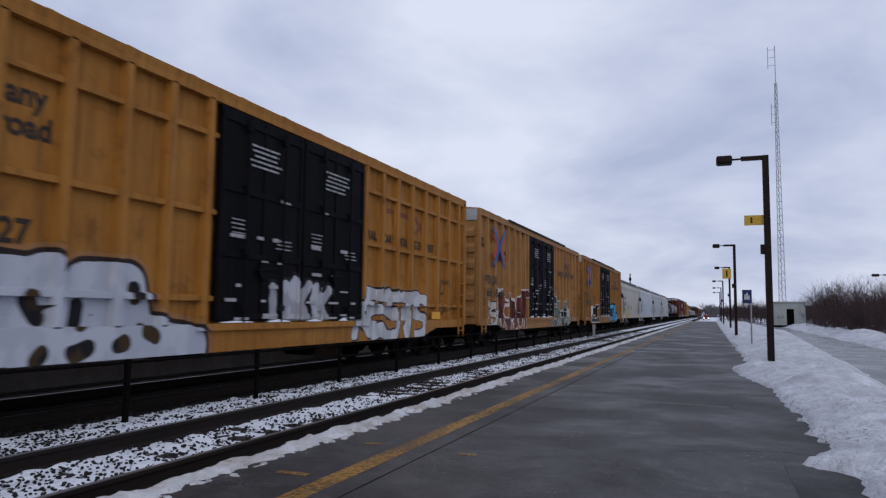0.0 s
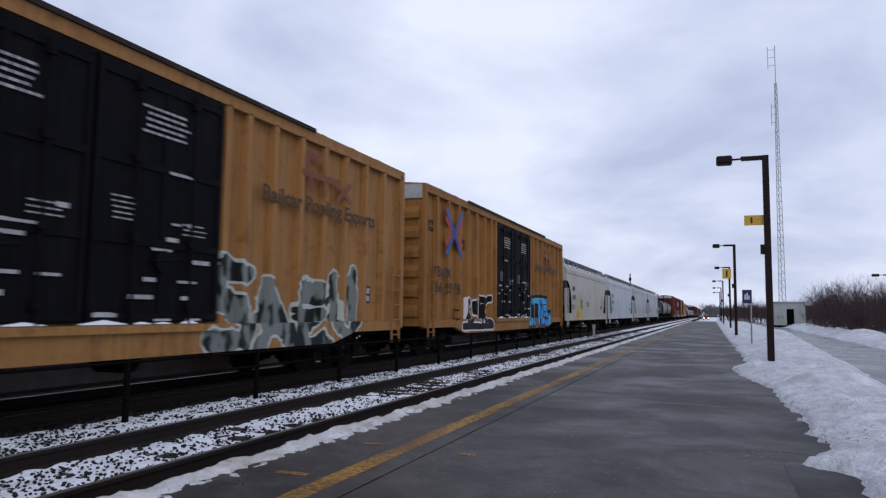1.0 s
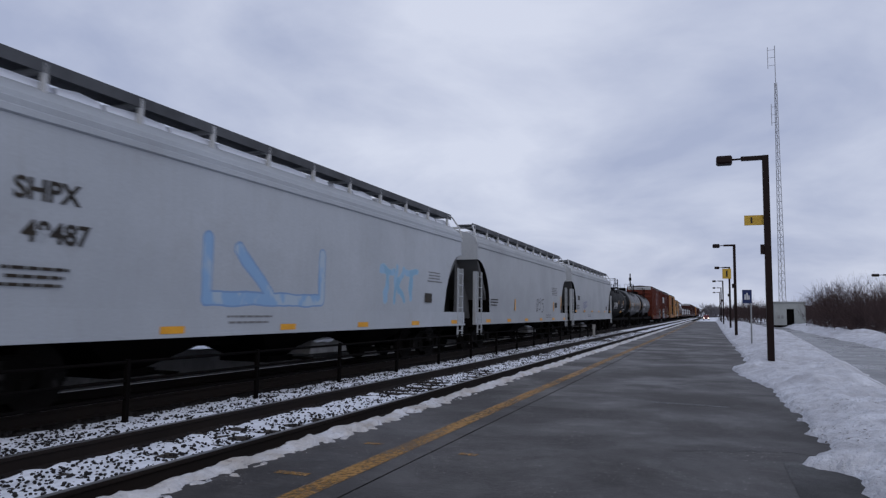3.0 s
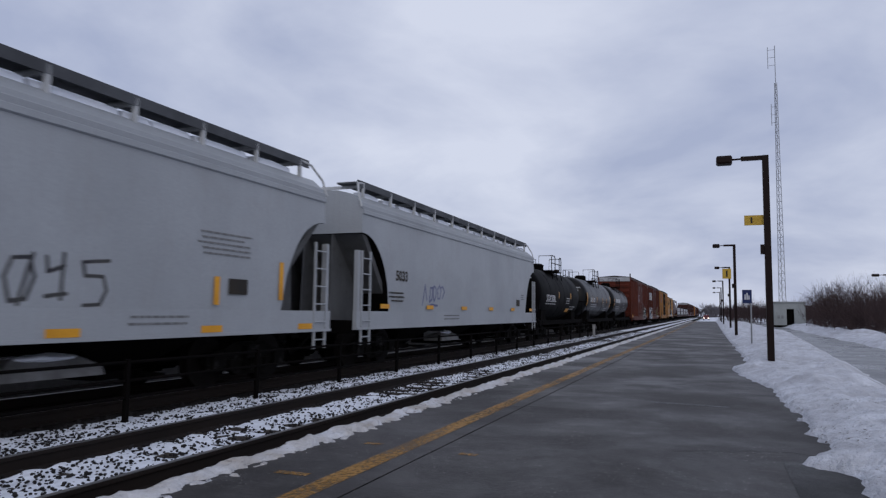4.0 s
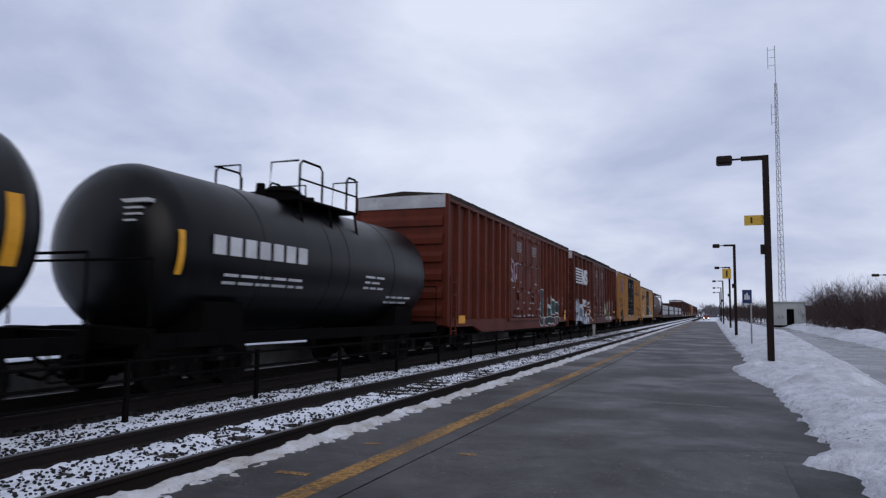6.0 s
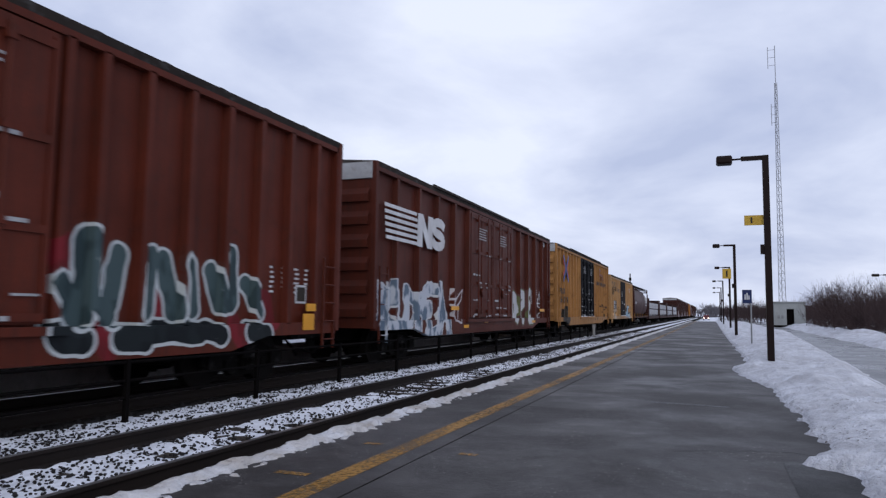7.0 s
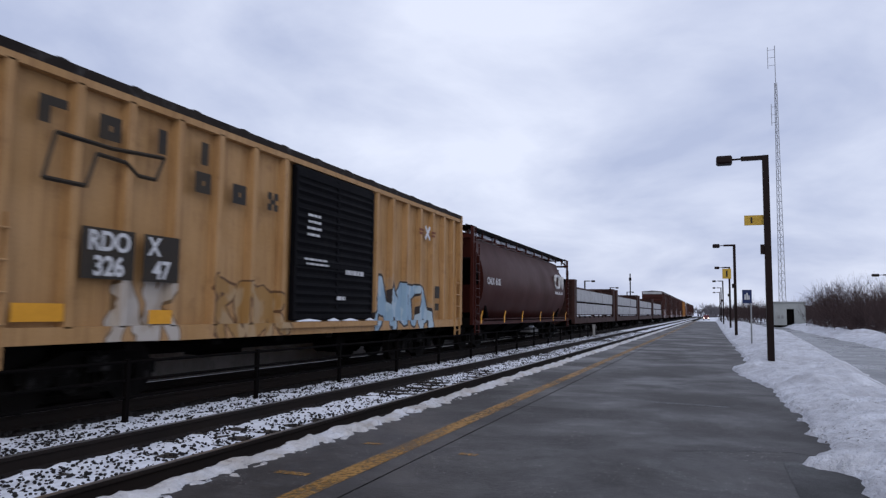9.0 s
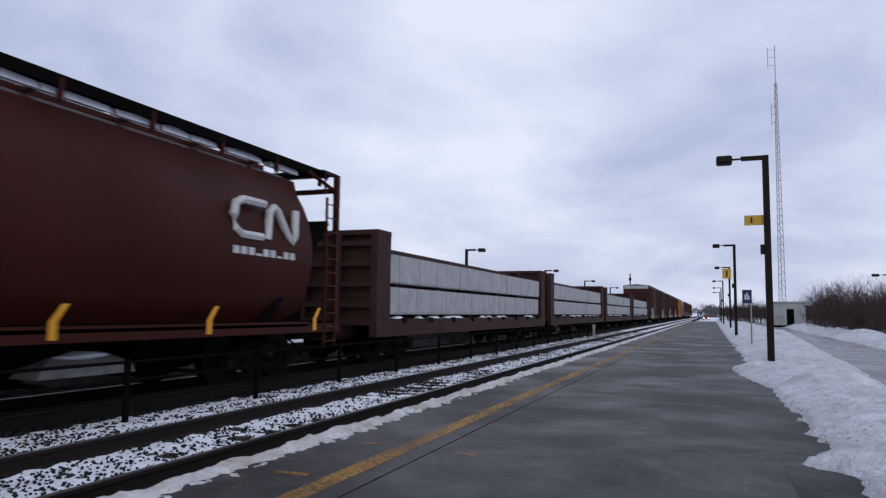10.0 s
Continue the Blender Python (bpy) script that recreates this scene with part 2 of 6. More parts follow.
# black steel parts; also the painted shade under the hopper body ends
M_STEEL_AND_SHADE = surf("black_steel_and_shade", (0.003, 0.0028, 0.0028), (0.005, 0.004, 0.004), rough=0.9, dirt=(0.012, 0.009, 0.008), dirt_amount=0.3, spec=0.03)
# the pale patch colour paints in metal glints and bits of snow
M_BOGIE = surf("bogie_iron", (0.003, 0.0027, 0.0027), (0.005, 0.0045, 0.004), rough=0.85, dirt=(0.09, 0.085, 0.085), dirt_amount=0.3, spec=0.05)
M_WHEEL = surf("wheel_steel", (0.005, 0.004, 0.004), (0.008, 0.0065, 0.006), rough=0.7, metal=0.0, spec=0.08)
M_DOOR = surf("black_door_paint", (0.003, 0.0033, 0.0048), (0.0045, 0.0045, 0.0062), rough=0.7, scale=1.2, dirt=(0.014, 0.013, 0.012), dirt_amount=0.3, streak=True, spec=0.06)
M_ROOF = surf("galvanised_roof", (0.42, 0.43, 0.44), (0.3, 0.3, 0.31), rough=0.5, metal=0.3, dirt=(0.12, 0.08, 0.05))
M_ROOF_DARK = surf("weathered_roof", (0.02, 0.016, 0.014), (0.035, 0.028, 0.024), rough=0.8, spec=0.1, dirt=(0.15, 0.15, 0.15))
M_SNOW_DUST = surf("snow_crust", (0.80, 0.83, 0.90), (0.72, 0.76, 0.85), rough=0.7, bump=0.4, grain=60)
M_STENCIL = surf("dull_stencil_white", (0.42, 0.43, 0.45), (0.28, 0.28, 0.29), rough=0.7, scale=5, bump=0)
M_LETTER_W = surf("white_lettering", (0.62, 0.63, 0.65), (0.45, 0.45, 0.46), rough=0.6, bump=0)
M_LETTER_K = surf("black_lettering", (0.02, 0.018, 0.016), (0.04, 0.03, 0.02), rough=0.6, bump=0)
M_SLOGAN = surf("worn_slogan_brown", (0.035, 0.021, 0.011), (0.075, 0.04, 0.018), rough=0.6, scale=2.2, bump=0)
M_RED = surf("red_paint", (0.36, 0.05, 0.025), (0.30, 0.05, 0.03), rough=0.6, bump=0)
M_LETTER_R = surf("faded_red_lettering", (0.15, 0.04, 0.022), (0.2, 0.075, 0.035), rough=0.6, bump=0)
M_BLUE = surf("blue_paint", (0.025, 0.06, 0.24), rough=0.5, bump=0)
M_REFLECT = surf("yellow_reflector", (0.75, 0.36, 0.03), (0.6, 0.27, 0.02), rough=0.35, bump=0)
M_ALU = surf("light_grey_paint", (0.50, 0.51, 0.52), (0.42, 0.43, 0.44), rough=0.5)


# ---- building helpers ----
def box(bm, x0, x1, y0, y1, z0, z1):
    v = [bm.verts.new((x, y, z)) for x in (x0, x1) for y in (y0, y1) for z in (z0, z1)]
    for f in ((0, 1, 3, 2), (4, 6, 7, 5), (0, 4, 5, 1), (2, 3, 7, 6), (0, 2, 6, 4), (1, 5, 7, 3)):
        bm.faces.new([v[i] for i in f])
    return v


def tube(bm, pts, r, n=6):
    """A round bar along a line of points."""
    rings = []
    pts = [Vector(p) for p in pts]
    for i, p in enumerate(pts):
        d = (pts[min(i + 1, len(pts) - 1)] - pts[max(i - 1, 0)]).normalized()
        a = d.orthogonal().normalized() if abs(d.z) > 0.99 else d.cross(Vector((0, 0, 1))).normalized()
        b = d.cross(a)
        rings.append([bm.verts.new(p + r * (math.cos(k * math.tau / n) * a + math.sin(k * math.tau / n) * b)) for k in range(n)])
    for q, s in zip(rings, rings[1:]):
        for k in range(n):
            bm.faces.new((q[k], q[(k + 1) % n], s[(k + 1) % n], s[k]))
    bm.faces.new(rings[0][::-1]); bm.faces.new(rings[-1])


def disc_x(bm, x0, x1, y, z, r, n=20):
    """A short cylinder whose axis is across the track."""
    a = [bm.verts.new((x0, y + r * math.cos(k * math.tau / n), z + r * math.sin(k * math.tau / n))) for k in range(n)]
    b = [bm.verts.new((x1, y + r * math.cos(k * math.tau / n), z + r * math.sin(k * math.tau / n))) for k in range(n)]
    for k in range(n):
        bm.faces.new((a[k], a[(k + 1) % n], b[(k + 1) % n], b[k]))
    bm.faces.new(a[::-1]); bm.faces.new(b)


def loft(bm, rings, caps=True, closed=True):
    vs = [[bm.verts.new(p) for p in r] for r in rings]
    n = len(vs[0])
    for q, s in zip(vs, vs[1:]):
        for k in range(n if closed else n - 1):
            bm.faces.new((q[k], q[(k + 1) % n], s[(k + 1) % n], s[k]))
    if caps:
        bm.faces.new(vs[0][::-1]); bm.faces.new(vs[-1])


def prism_x(bm, outline, x0, x1):
    """A plate of the outline (y, z), from x0 to x1."""
    loft(bm, [[(x0, y, z) for y, z in outline], [(x1, y, z) for y, z in outline]])


def mesh_of(name, bm, material, smooth=False):
    bmesh.ops.recalc_face_normals(bm, faces=bm.faces)
    me = bpy.data.meshes.new(name)
    bm.to_mesh(me)
    bm.free()
    me.materials.append(material)
    if smooth:
        me.polygons.foreach_set("use_smooth", [True] * len(me.polygons))
        me.set_sharp_from_angle(angle=radians(35))
    return me


def part(name, bm, material, parent, label="", at=None, smooth=False):
    ob = new(name, mesh_of(name, bm, material, smooth) if isinstance(bm, bmesh.types.BMesh) else bm)
    ob.parent = parent
    if at is not None:
        ob.matrix_basis = at
    if label:
        tagged(ob, label)
    if name in ("lettering", "snow_crust", "painted_mark"):
        tagged(ob, kind="stuff")
    return ob


def thing(name, m, label, category, group="", kind=""):
    ob = new(name)
    ob.empty_display_size = 0.3
    ob.matrix_basis = m
    return tagged(ob, label, category, group, kind)


def text_mesh(text, size, material, wide=1.0):
    cu = bpy.data.curves.new("lettering", "FONT")
    cu.body, cu.size, cu.extrude, cu.align_x, cu.offset = text, size, 0.002, "CENTER", 0.026 * size
    ob = bpy.data.objects.new("lettering", cu)
    me = bpy.data.meshes.new_from_object(ob)
    bpy.data.objects.remove(ob)
    bpy.data.curves.remove(cu)
    me.transform(Matrix.Diagonal((wide, 1, 1, 1)))
    me.materials.clear()
    me.materials.append(material)
    return me


def on_side(x, y, z):
    """A pose on the near side of a car: text runs along the track and faces the platform."""
    return Matrix.Translation((x, y, z)) @ Matrix(((0, 0, 1, 0), (1, 0, 0, 0), (0, 1, 0, 0), (0, 0, 0, 1)))


def small_print(bm, rng, x, y0, y1, z_top, rows, gap=0.1, h=0.05):
    """Rows of bars for writing too small to read."""
    for i in range(rows):
        z = z_top - i * gap
        y = y0 + rng.uniform(0, 0.15) * (y1 - y0)
        end = y1 - rng.uniform(0, 0.2) * (y1 - y0)
        while y < end:
            l = min(rng.uniform(0.06, 0.2), end - y)
            box(bm, x, x + 0.004, y, y + l, z - h, z)
            y += l + 0.03


# ---- running gear, shared by all cars ----
RAIL_C, SPEED = -9.068, 25.78


def wheel_mesh():
    bm = bmesh.new()
    for s in (-1, 1):
        disc_x(bm, s * 0.70, s * 0.83, 0, 0, 0.457, 24)
        disc_x(bm, s * 0.67, s * 0.70, 0, 0, 0.485, 24)
        disc_x(bm, s * 0.825, s * 0.845, 0, 0, 0.34, 20)
        disc_x(bm, s * 0.83, s * 1.06, 0, 0, 0.11, 12)
        for k in range(3):
            a = k * math.tau / 3
            disc_x(bm, s * 1.055, s * 1.075, 0.055 * math.cos(a), 0.055 * math.sin(a), 0.02, 6)
    disc_x(bm, -0.7, 0.7, 0, 0, 0.085, 12)
    return mesh_of("wheelset", bm, M_WHEEL, True)


def sideframe_mesh(s):
    bm = bmesh.new()
    o = [(-1.15, 0.40), (-1.15, 0.60), (-0.75, 0.66), (-0.45, 0.78), (0.45, 0.78), (0.75, 0.66), (1.15, 0.60), (1.15, 0.40), (0.72, 0.42), (0.35, 0.20), (-0.35, 0.20), (-0.72, 0.42)]
    prism_x(bm, o, s * 0.95, s * 1.08)
    for k in (-1, 1):
        box(bm, s * 0.93, s * 1.14, k * 0.88 - 0.16, k * 0.88 + 0.16, 0.32, 0.62)
        for d in (-0.14, 0, 0.14):
            tube(bm, [(s * 1.1, d, 0.28), (s * 1.1, d, 0.52)], 0.055, 8)
        box(bm, s * 1.06, s * 1.12, k * 0.52 - 0.07, k * 0.52 + 0.07, 0.34, 0.48)
    return mesh_of("sideframe", bm, M_BOGIE)


def bolster_mesh():
    bm = bmesh.new()
    box(bm, -1.2, 1.2, -0.2, 0.2, 0.5, 0.72)
    disc_x(bm, -0.3, 0.3, 0, 0.74, 0.16, 12)
    for k in (-1, 1):
        box(bm, -0.85, 0.85, k * 0.36 - 0.05, k * 0.36 + 0.05, 0.38, 0.5)
        for s in (-1, 1):
            box(bm, s * 0.7 - 0.08, s * 0.7 + 0.08, k * 0.38 - 0.04, k * 0.38 + 0.04, 0.2, 0.62)
    return mesh_of("truck", bm, M_BOGIE)


WHEEL, SIDES, BOLSTER = wheel_mesh(), (sideframe_mesh(1), sideframe_mesh(-1)), bolster_mesh()
TRAIN, WHEELS = [], []


def running_gear(car, half, y_truck):
    """Two trucks with their wheelsets, and a coupler with its hose at each end."""
    for s in (-1, 1):
        truck = part("truck", BOLSTER, None, car, at=Matrix.Translation((0, s * y_truck, 0)))
        for f in SIDES:
            part("sideframe", f, None, truck)
        for k in (-1, 1):
            w = part("wheelset", WHEEL, None, truck, at=Matrix.Translation((0, k * 0.88, 0.457)))
            WHEELS.append((w, k * 0.88))
        bm = bmesh.new()
        box(bm, -0.12, 0.12, s * (half - 0.3), s * (half + 0.5), 0.72, 0.98)
        box(bm, -0.2, 0.2, s * (half + 0.45), s * (half + 0.86), 0.7, 1.0)
        box(bm, 0.05, 0.22, s * (half + 0.7), s * (half + 0.98), 0.74, 0.96)
        part("coupler", bm, M_BOGIE, car)
        bm = bmesh.new()
        tube(bm, [(0.35, s * (half - 0.1), 0.8), (0.34, s * (half + 0.3), 0.55), (0.25, s * (half + 0.6), 0.36), (0.1, s * (half + 0.85), 0.45)], 0.03)
        part("brake_hose", bm, M_STEEL_AND_SHADE, car)


def put_car(name, y_near, y_far, label, category, group):
    mid = (y_near + y_far) / 2
    car = thing(name, pose(RAIL_C, mid, 0), label, category, group)
    TRAIN.append((car, mid))
    return car, (y_far - y_near) / 2


def ladder(car, x, y, z0, z1, material, n):
    bm = bmesh.new()
    for d in (-0.21, 0.21):
        box(bm, x, x + 0.045, y + d - 0.02, y + d + 0.02, z0, z1)
    for i in range(n):
        z = z0 + (i + 0.5) * (z1 - z0) / n
        tube(bm, [(x + 0.05, y - 0.21, z), (x + 0.05, y + 0.21, z)], 0.014, 5)
    return part("ladder", bm, material, car)


# ---- boxcars ----
def boxcar(y_near, y_far, label, paint, door_paint, posts, doors, belly=0.22, height=5.15, sill=0.9, hribs=(), wall_z=1.05, raised_roof=None, roof=None, end_cap=None, seed=0, plug=True, group="boxcars of the train"):
    """posts: places of the upright ribs, from the car's near end; doors: near edge, meeting line or None, far edge."""
    rng = random.Random(seed)
    car, half = put_car("boxcar", y_near, y_far, label, "boxcar", group)
    o = -half
    eave = height - 0.16
    bm = bmesh.new()
    box(bm, -1.52, 1.46, -half + 0.08, half - 0.08, wall_z, eave - 0.02)
    part("body", bm, paint, car)
    pb = bmesh.new()
    box(pb, -1.6, -1.515, -0.06, 0.06, wall_z, eave - 0.1)
    back = mesh_of("side_post", pb, paint)
    for y in posts:
        part("side_post", back, None, car, at=Matrix.Translation((0, o + y, 0)))
    bm = bmesh.new()
    loft(bm, [[(1.6, y, eave - 0.12), (1.62, y, eave), (1.5, y, eave + 0.03), (0, y, height), (-1.5, y, eave + 0.03), (-1.62, y, eave), (-1.6, y, eave - 0.12)] for y in (-half, half)])
    n = int(2 * half / 1.2)
    for i in range(1, n):
        y = -half + i * 2 * half / n
        loft(bm, [[(1.6, q, eave + 0.01), (1.5, q, eave + 0.07), (0, q, height + 0.045), (-1.5, q, eave + 0.07), (-1.6, q, eave + 0.01)] for q in (y - 0.05, y + 0.05)])
    part("roof", bm, roof or M_ROOF_DARK, car)
    if raised_roof:
        bm = bmesh.new()
        box(bm, 1.60, 1.66, o + raised_roof[0], o + raised_roof[1], eave - 0.03, eave + 0.045)
        part("roof_rail", bm, M_ROOF_DARK, car, "dark door track along the roof edge")
    # top and bottom chords
    bm = bmesh.new()
    box(bm, 1.455, 1.6, -half, half, eave - 0.22, eave - 0.12)
    part("top_chord", bm, paint, car)
    bm = bmesh.new()
    prism_x(bm, [(-half, wall_z + 0.08), (-half, sill), (-half + 2.4, sill), (-half + 3.4, sill - belly), (half - 3.4, sill - belly), (half - 2.4, sill), (half, sill), (half, wall_z + 0.08)], 1.46, 1.6)
    part("side_sill", bm, paint, car)
    bm = bmesh.new()
    for y in posts:
        b = [(1.455, o + y - 0.085), (1.6, o + y - 0.06), (1.6, o + y + 0.06), (1.455, o + y + 0.085)]
        pb = bmesh.new()
        loft(pb, [[(*q, wall_z + 0.06) for q in b], [(*q, eave - 0.2) for q in b]])
        part("side_post", pb, paint, car)
    bm.free()
    for z in hribs:
        for a, b in ((0.1, doors[0]), (doors[2], 2 * half - 0.1)):
            pb = bmesh.new()
            loft(pb, [[(1.455, q, z - 0.06), (1.57, q, z - 0.05), (1.57, q, z + 0.03), (1.455, q, z + 0.06)] for q in (o + a, o + b)])
            part("side_rib", pb, paint, car)
    # doors
    edges = [e for e in doors if e is not None]
    for a, b in zip(edges, edges[1:]):
        a, b = o + a, o + b
        db = bmesh.new()
        box(db, 1.5, 1.585, a + 0.03, b - 0.03, wall_z + 0.12, eave - 0.24)
        door = part("door", db, door_paint, car)
        for z in (wall_z + 0.2, wall_z + 1.25, wall_z + 2.35, eave - 0.4):
            rb = bmesh.new()
            box(rb, 1.583, 1.615, a + 0.06, b - 0.06, z - 0.05, z + 0.05)
            part("door_rib", rb, door_paint, door)
        for y in (a + 0.08, (a + b) / 2, b - 0.08):
            rb = bmesh.new()
            box(rb, 1.583, 1.612, y - 0.04, y + 0.04, wall_z + 0.14, eave - 0.3)
            part("door_rib", rb, door_paint, door)
        if plug:
            for f in (0.28, 0.72):
                rb = bmesh.new()
                y = a + f * (b - a)
                tube(rb, [(1.65, y, wall_z + 0.1), (1.65, y, eave - 0.3)], 0.022)
                for z in (wall_z + 0.35, wall_z + 1.3, wall_z + 2.4, eave - 0.5):
                    box(rb, 1.6, 1.68, y - 0.06, y + 0.06, z - 0.05, z + 0.05)
                part("lock_rod", rb, door_paint, door)
            rb = bmesh.new()
            y = a + 0.5 * (b - a)
            tube(rb, [(1.66, y - 0.2, wall_z + 1.0), (1.68, y + 0.3, wall_z + 1.05)], 0.025)
            disc_x(rb, 1.62, 1.67, y, wall_z + 1.0, 0.16, 14)
            part("door_handle", rb, door_paint, door)
        else:
            for i in range(16):
                z = wall_z + 0.3 + i * (eave - wall_z - 0.7) / 16
                rb = bmesh.new()
                loft(rb, [[(1.58, q, z - 0.07), (1.625, q, z), (1.58, q, z + 0.07)] for q in (a + 0.1, b - 0.1)])
                part("door_corrugation", rb, door_paint, door)
        pm = bmesh.new()
        w = b - a
        if not plug:
            small_print(pm, rng, 1.628, a + 0.12 * w, a + 0.3 * w, eave - 1.15, 4, 0.13, 0.05)
            small_print(pm, rng, 1.628, a + 0.1 * w, a + 0.4 * w, wall_z + 1.35, 2, 0.09, 0.04)
            small_print(pm, rng, 1.628, a + 0.55 * w, a + 0.9 * w, wall_z + 1.2, 1, 0.09, 0.1)
            small_print(pm, rng, 1.628, a + 0.48 * w, a + 0.62 * w, wall_z + 0.62, 1, 0.09, 0.08)
            part("lettering", pm, M_LETTER_W, door, "white stencilled lines")
            continue
        small_print(pm, rng, 1.618, a + 0.3 * w, a + 0.7 * w, eave - 0.72, 5, 0.09, 0.036)
        if door_paint is not paint:
            small_print(pm, rng, 1.618, a + 0.12 * w, a + 0.3 * w, wall_z + 1.85, 5, 0.075, 0.022)
            small_print(pm, rng, 1.618, a + 0.64 * w, a + 0.86 * w, wall_z + 1.6, 3, 0.075, 0.022)
        for k in range(16):
            yy, zz = rng.uniform(a + 0.1, b - 0.5), wall_z + rng.choice((0.14, 0.16, 0.2, 0.45, 0.7, 1.0, 1.15, 1.3, 1.55, 2.3))
            box(pm, 1.62, 1.628, yy, yy + rng.uniform(0.12, 0.45), zz, zz + rng.uniform(0.03, 0.07))
        part("lettering", pm, M_STENCIL, door, "white stencilled lines and scuffs")
    # ledge of snow at the foot of dark doors
    if door_paint is not paint:
        bm = bmesh.new()
        y, far = o + edges[0] + 0.15, o + edges[-1] - 0.2
        while y < far:
            l = rng.uniform(0.25, 0.9)
            loft(bm, [[(1.585, q, wall_z + 0.1), (1.66, q, wall_z + 0.1), (1.64, q, wall_z + 0.1 + h), (1.59, q, wall_z + 0.1 + h)] for q, h in ((y, 0.01), (y + l / 2, rng.uniform(0.03, 0.07)), (y + l, 0.01))])
            y += l + rng.uniform(0.05, 0.8)
        part("snow_crust", bm, M_SNOW_DUST, car, "thin ledge of snow at the foot of the doors")
    # door sill track
    bm = bmesh.new()
    box(bm, 1.58, 1.68, o + edges[0] - 0.4, o + edges[-1] + 0.3, wall_z - 0.02, wall_z + 0.09)
    part("door_track", bm, paint, car)
    # ends with their corrugations
    for s in (-1, 1):
        bm = bmesh.new()
        box(bm, -1.6, 1.6, s * half - 0.08, s * half + 0.02 * s, wall_z - 0.1, eave - 0.02)
        end = part("end_wall", bm, paint, car)
        for i in range(6):
            z = wall_z + 0.15 + i * (eave - wall_z - 0.6) / 6
            rb = bmesh.new()
            loft(rb, [[(x, s * (half + 0.01), z), (x, s * (half + 0.17), z + 0.02), (x, s * (half + 0.18), z + 0.2), (x, s * (half + 0.01), z + 0.46)] for x in (-1.42, 1.42)])
            part("end_rib", rb, paint, end)
        for x in (-1.55, 1.55):
            rb = bmesh.new()
            box(rb, x - 0.06, x + 0.06, s * (half - 0.02), s * (half + 0.12), wall_z - 0.1, eave)
            part("corner_post", rb, paint, end)
        rb = bmesh.new()
        box(rb, -1.5, 1.5, s * (half + 0.012), s * (half + 0.13), eave - 0.42, eave - 0.02)
        part("end_cap", rb, end_cap or M_ROOF, end, "pale galvanised upper end panel")
    ladder(car, 1.6, half - 0.35, sill - 0.3, wall_z + 1.4, paint, 5)
    ladder(car, 1.6, -half + 0.35, sill - 0.3, wall_z + 1.4, paint, 5)
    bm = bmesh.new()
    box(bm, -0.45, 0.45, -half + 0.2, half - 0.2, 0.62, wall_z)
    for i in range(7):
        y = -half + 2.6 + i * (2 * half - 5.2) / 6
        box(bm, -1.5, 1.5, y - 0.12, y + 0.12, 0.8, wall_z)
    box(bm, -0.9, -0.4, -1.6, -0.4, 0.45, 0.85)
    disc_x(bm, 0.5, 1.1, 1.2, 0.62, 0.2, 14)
    part("underframe", bm, M_STEEL_AND_SHADE, car)
    running_gear(car, half, half - 2.35)
    return car, half, o


def side_text(car, text, size, y, z, material, wide=1.0, x=1.606, label=""):
    return part("lettering", text_mesh(text, size, material, wide), None, car, label or "painted lettering", on_side(x, y, z))


def bars(car, blocks, material, x=1.606, label=""):
    """Plain painted blocks (y0, y1, z0, z1)."""
    bm = bmesh.new()
    for y0, y1, z0, z1 in blocks:
        box(bm, x, x + 0.004, y0, y1, z0, z1)
    return part("painted_mark", bm, material, car, label)


def stroke(bm, pts, w, x):
    """A flat painted band along points (y, z) on the near side."""
    for k, (a, b) in enumerate(zip(pts, pts[1:])):
        x += 0.0006
        t = (Vector(b) - Vector(a)).normalized() * w / 2
        n = Vector((-t.y, t.x))
        a2, b2 = Vector(a) - t * 0.2, Vector(b) + t * 0.2
        prism_x(bm, [tuple(a2 + n), tuple(b2 + n), tuple(b2 - n), tuple(a2 - n)], x, x + 0.003)


def cross_mark(car, y, z, s, m1, m2):
    """A two-colour cross: blue bent arms with red arms between them."""
    for m, arms, x in ((m2, (((-1, 0.62), (-0.2, 0.05), (-1, -0.5)), ((1, 0.6), (0.2, 0.05), (1, -0.5))), 1.602), (m1, (((-0.95, 0.98), (-0.15, 0.15), (-0.15, -0.1), (-0.95, -0.95)), ((0.95, 0.98), (0.15, 0.15), (0.15, -0.1), (0.95, -0.95))), 1.609)):
        bm = bmesh.new()
        for k, arm in enumerate(arms):
            stroke(bm, [(y + a * s, z + b * s) for a, b in arm], 0.28 * s, x + 0.0022 * k)
        part("painted_mark", bm, m, car)


def car_yellow(name, tags, seed, tan=0.0, tone=1.0):
    a, b = [tuple(tone * (c + tan * (t - c)) for c, t in zip(y, (0.40, 0.22, 0.095))) for y in (YELLOW, YELLOW_2)]
    return surf(name, a, b, spec=0.12, rough=0.6, scale=0.8, dirt=RUST, dirt_amount=0.5, streak=True, paint=tags)


def car_red(name, tags, c=(0.07, 0.017, 0.011)):
    return surf(name, c, tuple(x * 0.72 for x in c), spec=0.12, rough=0.55, scale=0.8, dirt=(0.03, 0.015, 0.012), dirt_amount=0.4, streak=True, paint=tags)


# end recess shade is put into this grey, along with real grime
M_SLOPE_SHADE = surf("shaded_grey_slope_sheet", (0.11, 0.112, 0.115), (0.08, 0.08, 0.082), rough=0.7, scale=1.0, dirt=(0.05, 0.045, 0.04), streak=0.4)
M_GATE = surf("weathered_gate_steel", (0.22, 0.22, 0.225), (0.13, 0.13, 0.13), rough=0.6, scale=3, dirt=(0.06, 0.05, 0.045), streak=0.5)
